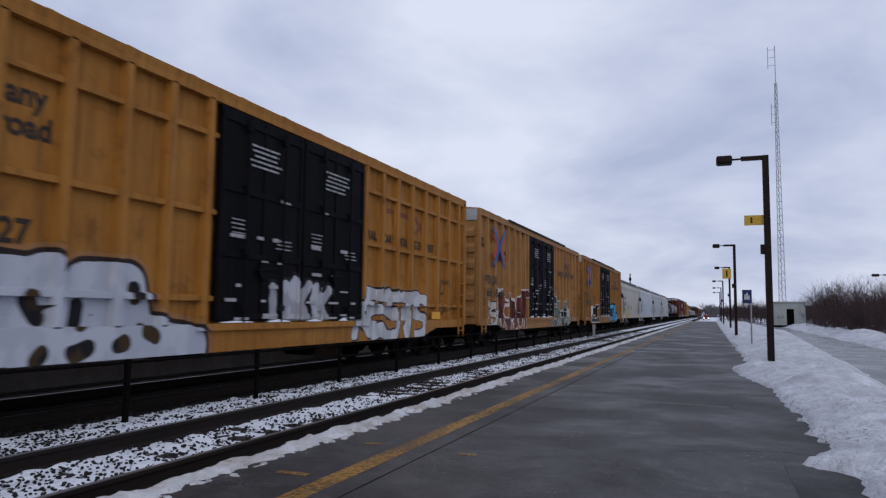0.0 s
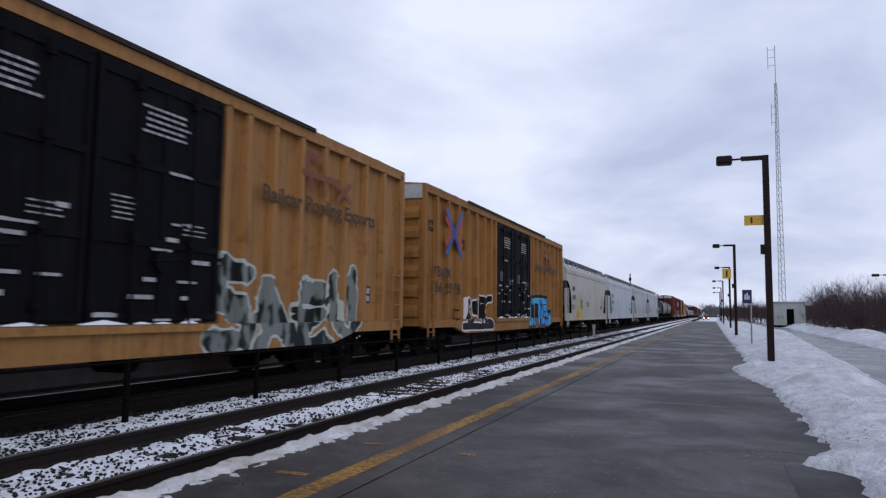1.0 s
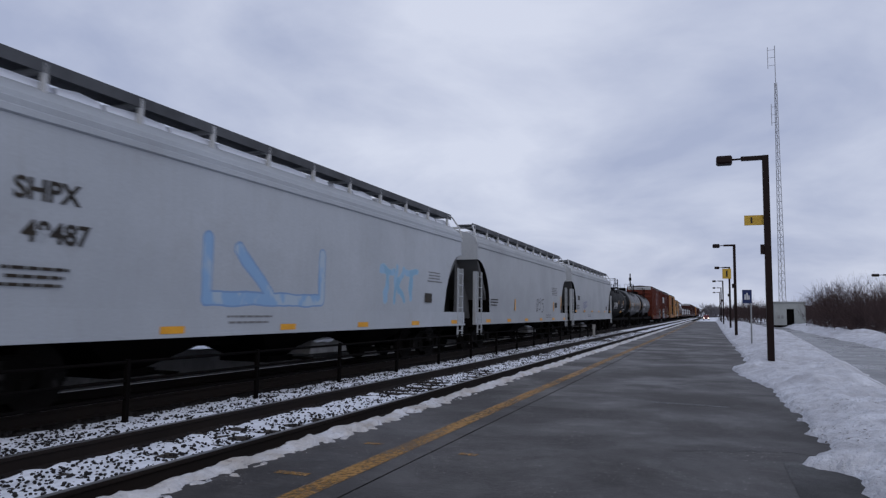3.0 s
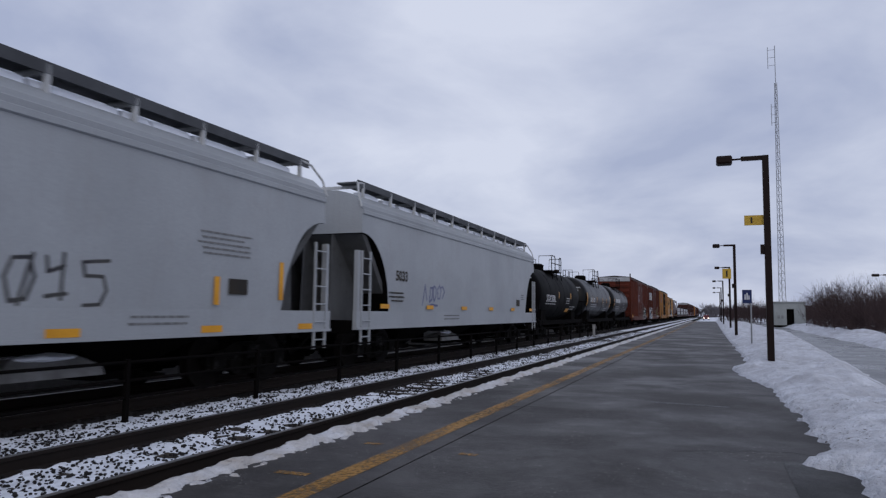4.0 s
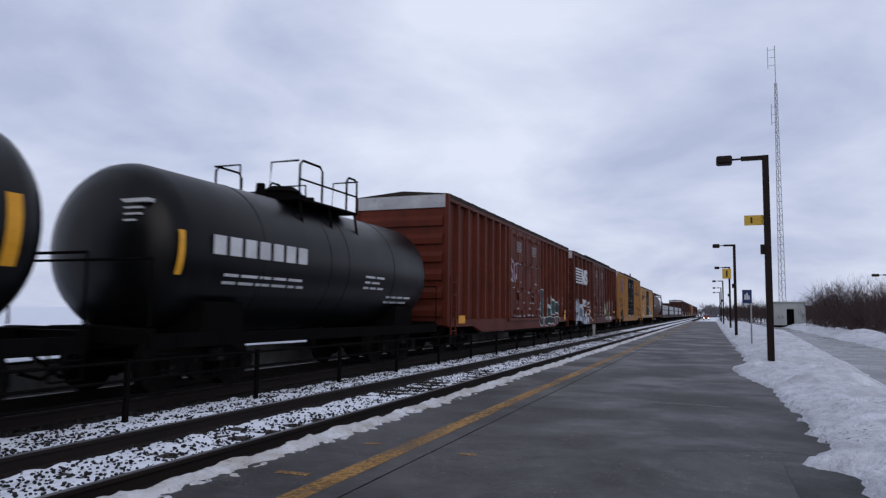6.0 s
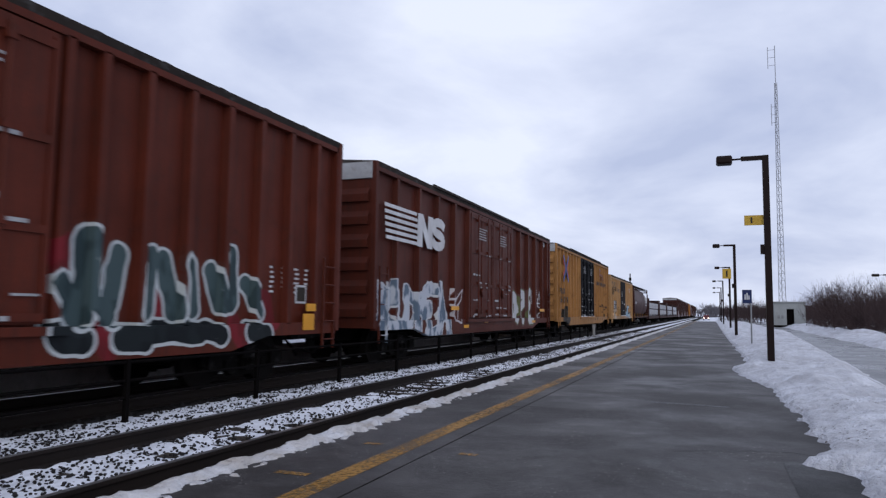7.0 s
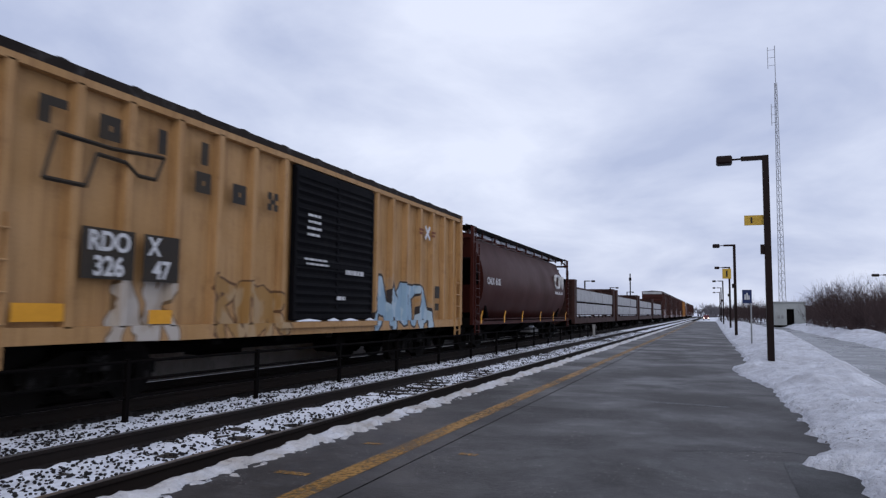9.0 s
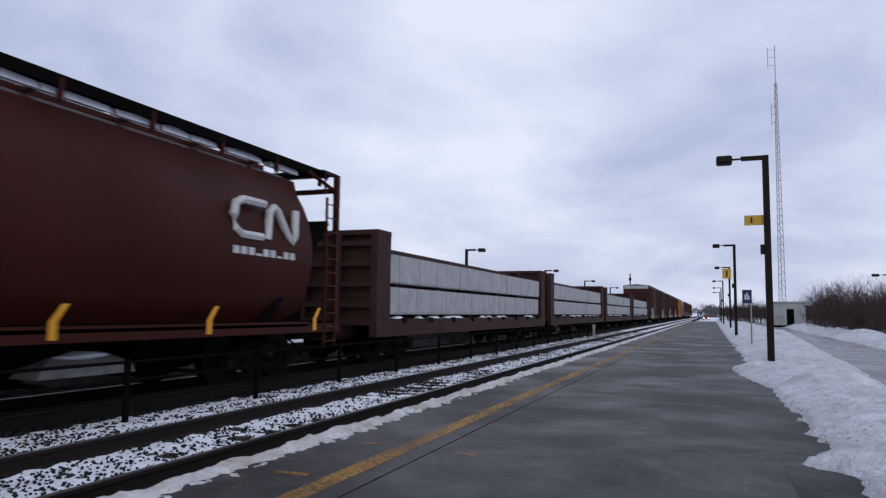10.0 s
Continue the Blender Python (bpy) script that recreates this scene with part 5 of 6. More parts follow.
    for i in range(10):
        p = car_red("brown_tail_" + "abcdefghij"[i], [(-6, -2, 0.8, 1.9, GREY, (0.2, 0.1, 0.1), (0.5, 0.5, 0.5), "BORA", 0.15, 0.05, 1.0 + i)], tints[i % 4]) if i not in (4,) else car_yellow("yellow_tail_" + "abcdefghij"[i], [], i)
        if i == 5:
            hopper(y, y + 16.9, "brown covered hopper car far down the train", car_red("hopper_tail", []), M_FLAT, seed=70 + i)
            y += 18.5
            continue
        boxcar(y, y + 18.95, "boxcar far down the train, weathered paint", p, p, FULL_POSTS, TBOX_DOORS, seed=80 + i, roof=M_ROOF_DARK)
        y += 20.7


HOPPERS = [(64.07, 80.0), (81.1, 98.65), (99.8, 115.93), (117.1, 134.21)]
LUMBER = [(272.8, 290.8), (292.2, 310.2), (311.6, 329.6), (331.0, 349.0)]
build_train()


def motions():
    """The train runs towards the camera at an even speed; the wheels turn with it."""
    for car, mid in TRAIN:
        walk(car, [(0, pose(RAIL_C, mid, 0)), (5, pose(RAIL_C, mid - 5 * SPEED, 0)), (10, pose(RAIL_C, mid - 10 * SPEED, 0))])
    for wheel, y in WHEELS:
        walk(wheel, [(i / 30, pose(0, y, 0.457, i * 84.0)) for i in range(0, 301)])


# ---- ground, tracks and platforms ----
def ground_mat(name, col, col2, rough, grain, bump, depth, scale=0.4, gloss_patch=False, specks=None):
    m, nt, ln, bsdf = nodes_of(name)
    tc = nt.new("ShaderNodeTexCoord").outputs["Object"]
    big = noise_of(nt, ln, tc, scale, 6, 0.6, 0.3)
    fine = noise_of(nt, ln, tc, grain, 4, 0.65)
    c = mix_rgb(nt, ln, step(nt, ln, big, 0.35, 0.65), col, col2)
    c = mix_rgb(nt, ln, mth(nt, ln, "MULTIPLY", step(nt, ln, fine, 0.35, 0.7), 0.5), c, tuple(x * 0.6 for x in col))
    if specks:
        s = noise_of(nt, ln, tc, 22, 2, 0.5)
        p = noise_of(nt, ln, tc, 0.7, 3, 0.5)
        c = mix_rgb(nt, ln, mth(nt, ln, "MULTIPLY", step(nt, ln, s, 0.64, 0.68), step(nt, ln, p, 0.45, 0.6)), c, specks)
    ln.new(c, bsdf.inputs["Base Color"])
    if gloss_patch:
        g = noise_of(nt, ln, stretch(nt, ln, tc, (0.8, 0.8, 1)), 0.5, 6, 0.65, 0.0)
        r = mth(nt, ln, "MULTIPLY_ADD", step(nt, ln, g, 0.40, 0.62), -0.32, rough, True)
        ln.new(mth(nt, ln, "ADD", r, mth(nt, ln, "MULTIPLY_ADD", fine, 0.2, -0.1)), bsdf.inputs["Roughness"])
    else:
        bsdf.inputs["Roughness"].default_value = rough
    bsdf.inputs["Specular IOR Level"].default_value = 0.35 if gloss_patch else 0.15
    b = add(nt, "Bump", Strength=bump, Distance=depth)
    ln.new(fine, b.inputs["Height"])
    ln.new(b.outputs[0], bsdf.inputs["Normal"])
    return m


def asphalt(name):
    """Old platform asphalt: brown-black, damp, with smooth wet films, sanded dull areas and scattered grit."""
    m, nt, ln, bsdf = nodes_of(name)
    tc = nt.new("ShaderNodeTexCoord").outputs["Object"]
    big = noise_of(nt, ln, tc, 0.38, 6, 0.62, 0.3)
    mid = noise_of(nt, ln, tc, 2.6, 8, 0.72, 0.1)
    fine = noise_of(nt, ln, tc, 26, 5, 0.75)
    c = mix_rgb(nt, ln, step(nt, ln, big, 0.40, 0.62), (0.016, 0.0125, 0.012), (0.046, 0.042, 0.044))
    c = mix_rgb(nt, ln, mth(nt, ln, "MULTIPLY", step(nt, ln, mid, 0.47, 0.66), 0.6), c, (0.095, 0.088, 0.088))
    c = mix_rgb(nt, ln, mth(nt, ln, "MULTIPLY", step(nt, ln, fine, 0.35, 0.7), 0.55), c, (0.009, 0.008, 0.008))
    grit = mth(nt, ln, "MULTIPLY", step(nt, ln, noise_of(nt, ln, tc, 34, 3, 0.6), 0.64, 0.70), step(nt, ln, noise_of(nt, ln, tc, 1.1, 5, 0.6), 0.46, 0.64))
    c = mix_rgb(nt, ln, grit, c, (0.36, 0.34, 0.33))
    ln.new(c, bsdf.inputs["Base Color"])
    wet = step(nt, ln, noise_of(nt, ln, tc, 0.5, 7, 0.62, 0.3), 0.42, 0.64)
    r = mth(nt, ln, "MULTIPLY_ADD", wet, -0.24, 0.66, True)
    ln.new(mth(nt, ln, "ADD", r, mth(nt, ln, "MULTIPLY_ADD", mid, 0.36, -0.18), clamp=True), bsdf.inputs["Roughness"])
    bsdf.inputs["Specular IOR Level"].default_value = 0.29
    b = add(nt, "Bump", Strength=0.8, Distance=0.012)
    ln.new(mth(nt, ln, "MULTIPLY", fine, mth(nt, ln, "MULTIPLY_ADD", wet, -0.75, 1.0)), b.inputs["Height"])
    ln.new(b.outputs[0], bsdf.inputs["Normal"])
    return m


M_SNOW = ground_mat("snow", (0.80, 0.83, 0.90), (0.74, 0.77, 0.84), 0.75, 9.0, 0.7, 0.04)
M_SNOW_TROD = ground_mat("dirty_snow", (0.74, 0.76, 0.82), (0.46, 0.46, 0.49), 0.75, 11.0, 1.0, 0.09, scale=2.0, specks=(0.10, 0.085, 0.075))
M_SNOW_SANDY = ground_mat("sandy_snow", (0.72, 0.73, 0.77), (0.46, 0.42, 0.38), 0.75, 14.0, 1.0, 0.06, scale=2.2, specks=(0.16, 0.13, 0.10))
M_BALLAST = ground_mat("ballast_bed", (0.009, 0.008, 0.008), (0.014, 0.012, 0.011), 0.85, 24.0, 1.0, 0.05)
M_STONE = surf("ballast_stone", (0.014, 0.013, 0.014), (0.03, 0.028, 0.028), rough=0.8, scale=9, spec=0.1)
M_ASPHALT = asphalt("wet_asphalt")
M_ROAD = ground_mat("icy_road", (0.13, 0.135, 0.145), (0.21, 0.215, 0.225), 0.5, 12.0, 0.3, 0.01, 0.35, True)
M_CONCRETE = surf("platform_concrete", (0.27, 0.265, 0.26), (0.2, 0.195, 0.19), rough=0.8, dirt=(0.08, 0.075, 0.07))
M_RAIL = surf("rail_steel", (0.010, 0.007, 0.006), (0.016, 0.011, 0.009), rough=0.8, metal=0.0, bump=0.1)
M_RAILHEAD = surf("rail_head", (0.35, 0.34, 0.34), (0.25, 0.24, 0.24), rough=0.35, metal=0.9, bump=0)
M_TIE = surf("tie_wood", (0.03, 0.024, 0.02), (0.05, 0.04, 0.032), rough=0.85, scale=4)
M_POST = surf("brown_post_paint", (0.011, 0.006, 0.006), (0.016, 0.009, 0.008), spec=0.1, rough=0.5)
M_SIGN_Y = surf("yellow_sign", (0.50, 0.33, 0.05), (0.45, 0.28, 0.04), rough=0.5, bump=0)
M_GALV = surf("galvanised_steel", (0.30, 0.31, 0.32), (0.22, 0.22, 0.23), rough=0.5, metal=0.5)
M_TWIG = surf("bare_twigs", (0.068, 0.045, 0.043), (0.048, 0.031, 0.030), rough=0.9, bump=0)
# distance haze is painted in: paler and greyer than the near twigs
M_HAZY_WOOD = surf("far_woods", (0.17, 0.16, 0.17), (0.13, 0.12, 0.13), rough=0.95, bump=0)


def sheet(name, xs, ys, height, material, label, category, kind="structure", smooth=True):
    verts = [(x, y, height(x, y)) for y in ys for x in xs]
    w = len(xs)
    faces = [(j * w + i, j * w + i + 1, (j + 1) * w + i + 1, (j + 1) * w + i) for j in range(len(ys) - 1) for i in range(w - 1)]
    me = bpy.data.meshes.new(name)
    me.from_pydata(verts, [], faces)
    me.materials.append(material)
    if smooth:
        me.polygons.foreach_set("use_smooth", [True] * len(faces))
    return tagged(new(name, me), label, category, kind=kind)


def span(a, b, n):
    return list(np.linspace(a, b, n))


def run(a, b, first, grow):
    out, s = [a], first
    while out[-1] < b:
        out.append(min(b, out[-1] + s))
        s *= grow
    return out


def behind(rows):
    """The same rows, carried on coarsely behind the camera."""
    return span(-20, rows[0] - 0.3, 36) + rows


def nz(x, y, s=1.0, o=0.0):
    return noise.noise((x * s + o, y * s - o, o * 0.37))


sheet("ground", [-2500, -900, -300, -120] + span(-60, 60, 41) + [120, 300, 900, 2500], [-300, -60, -20] + run(0, 4000, 6, 1.12), lambda x, y: -0.42 + (0.12 * nz(x, y, 0.08) if abs(x) < 80 else 0), M_SNOW, "snow-covered open ground reaching the horizon", "ground")
sheet("ballast_bed", span(-13.4, -3.72, 24), [-40] + run(-12, 420, 0.5, 1.02), lambda x, y: -0.20 + 0.03 * nz(x, y, 3.0), M_BALLAST, "dark crushed-stone ballast under both tracks", "ballast")


def rail(x):
    bm = bmesh.new()
    o = [(-0.07, -0.185), (0.07, -0.185), (0.07, -0.165), (0.012, -0.14), (0.012, -0.045), (0.036, -0.035), (0.036, -0.004), (0.028, 0.0), (-0.028, 0.0), (-0.036, -0.004), (-0.036, -0.035), (-0.012, -0.045), (-0.012, -0.14), (-0.07, -0.165)]
    loft(bm, [[(x + a, y, b) for a, b in o] for y in (-60, 500)])
    ob = tagged(new("rail", mesh_of("rail", bm, M_RAIL)), "dark steel running rail with a bright worn head", "rail", "rails of the two tracks", "structure")
    bm = bmesh.new()
    box(bm, x - 0.026, x + 0.03, -60, 500, 0.0005, 0.004)
    part("rail_head", bm, M_RAILHEAD, ob, "bright worn running surface")


for track in (-5.327, RAIL_C):
    for s in (-0.7525, 0.7525):
        rail(track + s)

tie_bm = bmesh.new()
box(tie_bm, -1.3, 1.3, -0.115, 0.115, -0.34, -0.17)
TIE = mesh_of("tie", tie_bm, M_TIE)
TRACK_1 = thing("track_ties", pose(-5.327, 0, 0), "dark wooden sleepers half buried in snow", "sleepers", kind="structure")
for i in range(150):
    part("tie", TIE, None, TRACK_1, at=pose(0, -10 + i * 0.55, random.uniform(-0.01, 0.015), 0, 0, random.uniform(-1, 1)))


# snow lying between and beside the rails, thin enough for stones to show
def lying(name, x0, x1, nx, base, amp, label, rag=0.1, ys=None, bare=0.0):
    ys = ys or behind(run(1.5, 300, 0.06, 1.012))

    def h(x, y):
        e = min(x - x0, x1 - x)
        z = base + amp * (nz(x, y, 2.4, 3.0) + 0.7 * nz(x, y, 7.0, 9.0) + 0.35 * nz(x, y, 16.0, 5.0))
        if bare:
            # sleepers and stones swept clear in patches, between them the snow lies in the hollows
            z -= bare * min(1, max(0, y - 5) / 5) * max(0, min(1, 3 * (nz(x * 0.6, y, 0.45, 21) - 0.02))) * (0.35 + 0.65 * (math.cos(math.tau * (y + 10) / 0.55) > 0.1))
        return z - max(0, rag * (0.7 + nz(x, y, 4, 7)) - e) * 0.9
    return sheet(name, span(x0, x1, nx), ys, h, M_SNOW, label, "snow", "stuff")


lying("snow_between_tracks", -7.62, -6.11, 50, -0.12, 0.026, "thin snow over dark stones between the tracks")
lying("snow_in_gauge", -6.02, -4.60, 40, -0.15, 0.032, "thin patchy snow between the rails over sleepers", ys=behind(run(1.5, 60, 0.05, 1.004) + run(60.4, 300, 0.5, 1.02)), bare=0.055)


def ridge_h(x, y):
    lump = nz(x, y, 1.6, 3) + 0.7 * nz(x, y, 4.5, 6) + 0.5 * nz(x, y, 11, 2)
    inner = -3.50 + 0.07 * nz(0, y, 0.5, 5) + 0.05 * nz(0, y, 2.3, 8) + 0.09 * nz(x, y, 6, 3) + 0.12 * nz(x, y, 15, 1)
    if x > inner:
        return 0.06
    if x > -3.72:
        return 0.105 + min(1, (inner - x) / 0.1) * (0.035 + 0.035 * lump)
    f = (-3.72 - x + 0.05 * lump) / 0.22
    return 0.12 - 0.5 * max(0, f) ** 0.9 + 0.035 * lump


sheet("snow_by_platform", span(-4.42, -3.2, 60), behind(run(1.5, 140, 0.03, 1.007)), ridge_h, M_SNOW_SANDY, "ragged ridge of snow along the platform edge", "snow", "stuff")


def stones(name, x0, x1, y0, y1, count, z0, z1, size, seed, label):
    r = np.random.RandomState(seed)
    t = (1 + 5 ** 0.5) / 2
    ico = np.array([(-1, t, 0), (1, t, 0), (-1, -t, 0), (1, -t, 0), (0, -1, t), (0, 1, t), (0, -1, -t), (0, 1, -t), (t, 0, -1), (t, 0, 1), (-t, 0, -1), (-t, 0, 1)]) / 1.9
    tri = np.array([(0, 11, 5), (0, 5, 1), (0, 1, 7), (0, 7, 10), (0, 10, 11), (1, 5, 9), (5, 11, 4), (11, 10, 2), (10, 7, 6), (7, 1, 8), (3, 9, 4), (3, 4, 2), (3, 2, 6), (3, 6, 8), (3, 8, 9), (4, 9, 5), (2, 4, 11), (6, 2, 10), (8, 6, 7), (9, 8, 1)])
    vs, fs = [], []
    for i in range(count):
        y = y0 + (y1 - y0) * r.rand() ** 1.7
        c = np.array((r.uniform(x0, x1), y, r.uniform(z0, z1)))
        s = size * r.uniform(0.5, 1.3) * np.array((r.uniform(0.7, 1.2), r.uniform(0.7, 1.2), r.uniform(0.5, 0.9)))
        a = r.uniform(0, 6.28)
        p = ico * s * (1 + r.uniform(-0.2, 0.2, (12, 1)))
        p = np.stack([p[:, 0] * math.cos(a) - p[:, 1] * math.sin(a), p[:, 0] * math.sin(a) + p[:, 1] * math.cos(a), p[:, 2]], 1)
        vs.append(p + c)
        fs.append(tri + 12 * i)
    me = bpy.data.meshes.new(name)
    me.from_pydata(np.concatenate(vs).tolist(), [], np.concatenate(fs).tolist())
    me.materials.append(M_STONE)
    return tagged(new(name, me), label, "stones", kind="stuff")


stones("ballast_stones", -7.66, -6.15, 2.5, 60, 17000, -0.135, -0.107, 0.018, 1, "dark ballast stones poking through snow")
stones("ballast_stones", -6.0, -4.65, 2.5, 60, 8000, -0.155, -0.128, 0.018, 2, "dark stones showing between the rails")
stones("ballast_stones", -8.4, -7.6, 2.5, 50, 2500, -0.23, -0.19, 0.045, 3, "bare dark ballast beside the train")


def slab(name, x0, x1, y0, y1, z0, z1, material, label, category):
    bm = bmesh.new()
    box(bm, x0, x1, y0, y1, z0, z1)
    return tagged(new(name, mesh_of(name, bm, material)), label, category, kind="structure")


slab("platform_edge", -3.68, -2.425, -20, 135, -0.6, 0.1, M_ASPHALT, "damp asphalt strip along the platform edge", "platform")
slab("platform", -2.405, 1.15, -20, 135, -0.6, 0.1, M_ASPHALT, "wet dark asphalt platform with faint salt stains", "platform")
slab("platform_opposite", -16.5, -11.15, -20, 140, -0.5, 0.42, M_CONCRETE, "grey concrete platform beyond the train", "platform")
sheet("snow_opposite", span(-16.4, -11.12, 12), run(-20, 139, 0.6, 1.01), lambda x, y: 0.47 + 0.04 * nz(x, y, 1.5) - (0.03 if x > -11.2 else 0), M_SNOW, "snow lying on the opposite platform", "snow", "stuff")


def worn_paint(name, col):
    m, nt, ln, bsdf = nodes_of(name)
    tc = nt.new("ShaderNodeTexCoord").outputs["Object"]
    a = noise_of(nt, ln, tc, 26, 6, 0.7)
    b = noise_of(nt, ln, stretch(nt, ln, tc, (1, 0.4, 1)), 2.2, 4, 0.6)
    bsdf.inputs["Base Color"].default_value = rgb(col)
    ln.new(mix_rgb(nt, ln, a, col, tuple(x * 0.55 for x in col)), bsdf.inputs["Base Color"])
    bsdf.inputs["Roughness"].default_value = 0.6
    ln.new(step(nt, ln, mth(nt, ln, "ADD", a, mth(nt, ln, "MULTIPLY", b, 0.45)), 0.56, 0.86), bsdf.inputs["Alpha"])
    return m


M_LINE = worn_paint("worn_yellow_line", (0.40, 0.195, 0.02))
sheet("safety_line", [-2.80, -2.61], run(-5, 135, 0.5, 1.05), lambda x, y: 0.104, M_LINE, "worn yellow safety line along the platform", "line", "structure", False)
for y, x0, x1 in ((4.75, -3.25, -2.95), (6.1, -3.15, -2.98), (6.0, -2.15, -1.98)):
    sheet("paint_scrap", [x0, x1], [y, y + 0.09], lambda x, q: 0.104, M_LINE, "scrap of worn yellow paint on asphalt", "paint mark", "structure", False)


M_PATCH = ground_mat("fresh_asphalt", (0.010, 0.0095, 0.0105), (0.018, 0.017, 0.018), 0.7, 45.0, 0.9, 0.012, 0.8, True)
sheet("asphalt_patch", span(0.55, 1.14, 6), span(2.0, 6.9, 12), lambda x, y: 0.103, M_PATCH, "darker asphalt repair patch at the platform side", "asphalt patch")


def crack(points, w, seed):
    r = random.Random(seed)
    bm = bmesh.new()
    row = []
    for (ax, ay), (bx, by) in zip(points, points[1:]):
        for k in range(14):
            t = k / 14
            x, y = ax + (bx - ax) * t + r.gauss(0, 0.015), ay + (by - ay) * t + r.gauss(0, 0.03)
            d = w * r.uniform(0.4, 1.2)
            row.append((bm.verts.new((x, y - d, 0.1035)), bm.verts.new((x, y + d, 0.1035))))
    for a, b in zip(row, row[1:]):
        bm.faces.new((a[0], b[0], b[1], a[1]))
    tagged(new("asphalt_crack", mesh_of("asphalt_crack", bm, M_PATCH)), "thin dark crack across the wet asphalt", "crack", kind="structure")


crack([(-0.4, 7.0), (0.1, 7.2), (0.66, 7.4), (0.95, 7.3)], 0.012, 1)
M_SALT = worn_paint("dried_salt", (0.15, 0.15, 0.16))
sheet("salt_streak", span(-0.87, 0.2, 8), [0, 0.16], lambda x, y: 0.104, M_SALT, "thin pale streak of dried salt on the asphalt", "salt streak", "structure", False).matrix_basis = pose(0, 10.5, 0, 0, 0, -6)


# ---- verge, road and banks ----
def verge_h(x, y):
    edge = 1.05 - 0.48 * (1 - math.exp(-max(y, 0) / 30)) + 0.07 * nz(0, y, 0.8, 4) + 0.07 * nz(0, y, 2.1, 2) + 0.09 * nz(x, y, 4.7, 3) + 0.07 * nz(x, y, 11, 6)
    edge -= 0.46 * math.exp(-((y - 17.2) / 2.2) ** 2) + 0.3 * math.exp(-((y - 6.85) / 0.3) ** 2)
    f = min(1, max(0, (x - edge) / 0.7))
    g = min(1, max(0, (min(4.9, 2.1 + 0.055 * max(y, 0)) + 0.25 * nz(0, y, 0.5, 11) + 0.4 - x) / 0.9))
    lump = 0.5 + 0.5 * nz(x, y, 0.9, 1.5)
    return 0.04 + 0.09 * min(1, f * 6) + 0.28 * f * (0.35 + 0.65 * lump) * min(1, g * 1.3) + 0.06 * f * nz(x, y, 3.2, 2) + 0.035 * f * nz(x, y, 8.5, 4) - 0.30 * (1 - g) if f > 0 else 0.04


sheet("snow_verge", span(0.2, 5.4, 104), behind(run(1.5, 150, 0.06, 1.012)), verge_h, M_SNOW_TROD, "lumpy shovelled snow between platform and road", "snow bank", "stuff")
sheet("road", span(2.0, 8.5, 14), behind(run(2, 300, 1.0, 1.04)), lambda x, y: 0.0 + 0.02 * nz(x, y, 0.4), M_ROAD, "grey icy access road beside the platform", "road")


def bank_h(x, y):
    c = 8.0 + 0.014 * y + 0.4 * nz(0, y, 0.2, 6)
    d = abs(x - c)
    return -0.05 + max(0, 1 - (d / 1.9) ** 2) * (0.36 + 0.35 * nz(x, y, 0.35, 8) + 0.2 * nz(x, y, 1.6, 4)) + 0.05 * nz(x, y, 4, 1)


sheet("snow_bank", span(5.9, 12.0, 40), behind(run(14, 130, 0.25, 1.012)), bank_h, M_SNOW_TROD, "ploughed snow bank on the far side of the road", "snow bank", "stuff")


# ---- fence between the tracks ----
FENCE = thing("track_fence", pose(-7.22, 0, 0), "low dark steel three-rail fence between the tracks", "fence")
for i in range(19):
    bm = bmesh.new()
    y = -4.1 + i * 2.82
    box(bm, -0.03, 0.03, y - 0.03, y + 0.03, -0.22, 0.70)
    part("post", bm, M_STEEL_AND_SHADE, FENCE)
for z in (0.66, 0.42, 0.2):
    bm = bmesh.new()
    tube(bm, [(0, -6, z), (0, 47, z)], 0.021, 8)
    part("rail", bm, M_STEEL_AND_SHADE, FENCE)
bm = bmesh.new()
box(bm, -0.07, 0.07, -0.05, 0.05, -0.2, 0.62)
box(bm, -0.1, 0.1, -0.02, 0.02, 0.42, 0.66)
tagged(new("marker_post", mesh_of("marker_post", bm, M_CONCRETE)), "weathered pale marker post beside the track", "marker").matrix_basis = pose(-7.0, 44.8, 0)


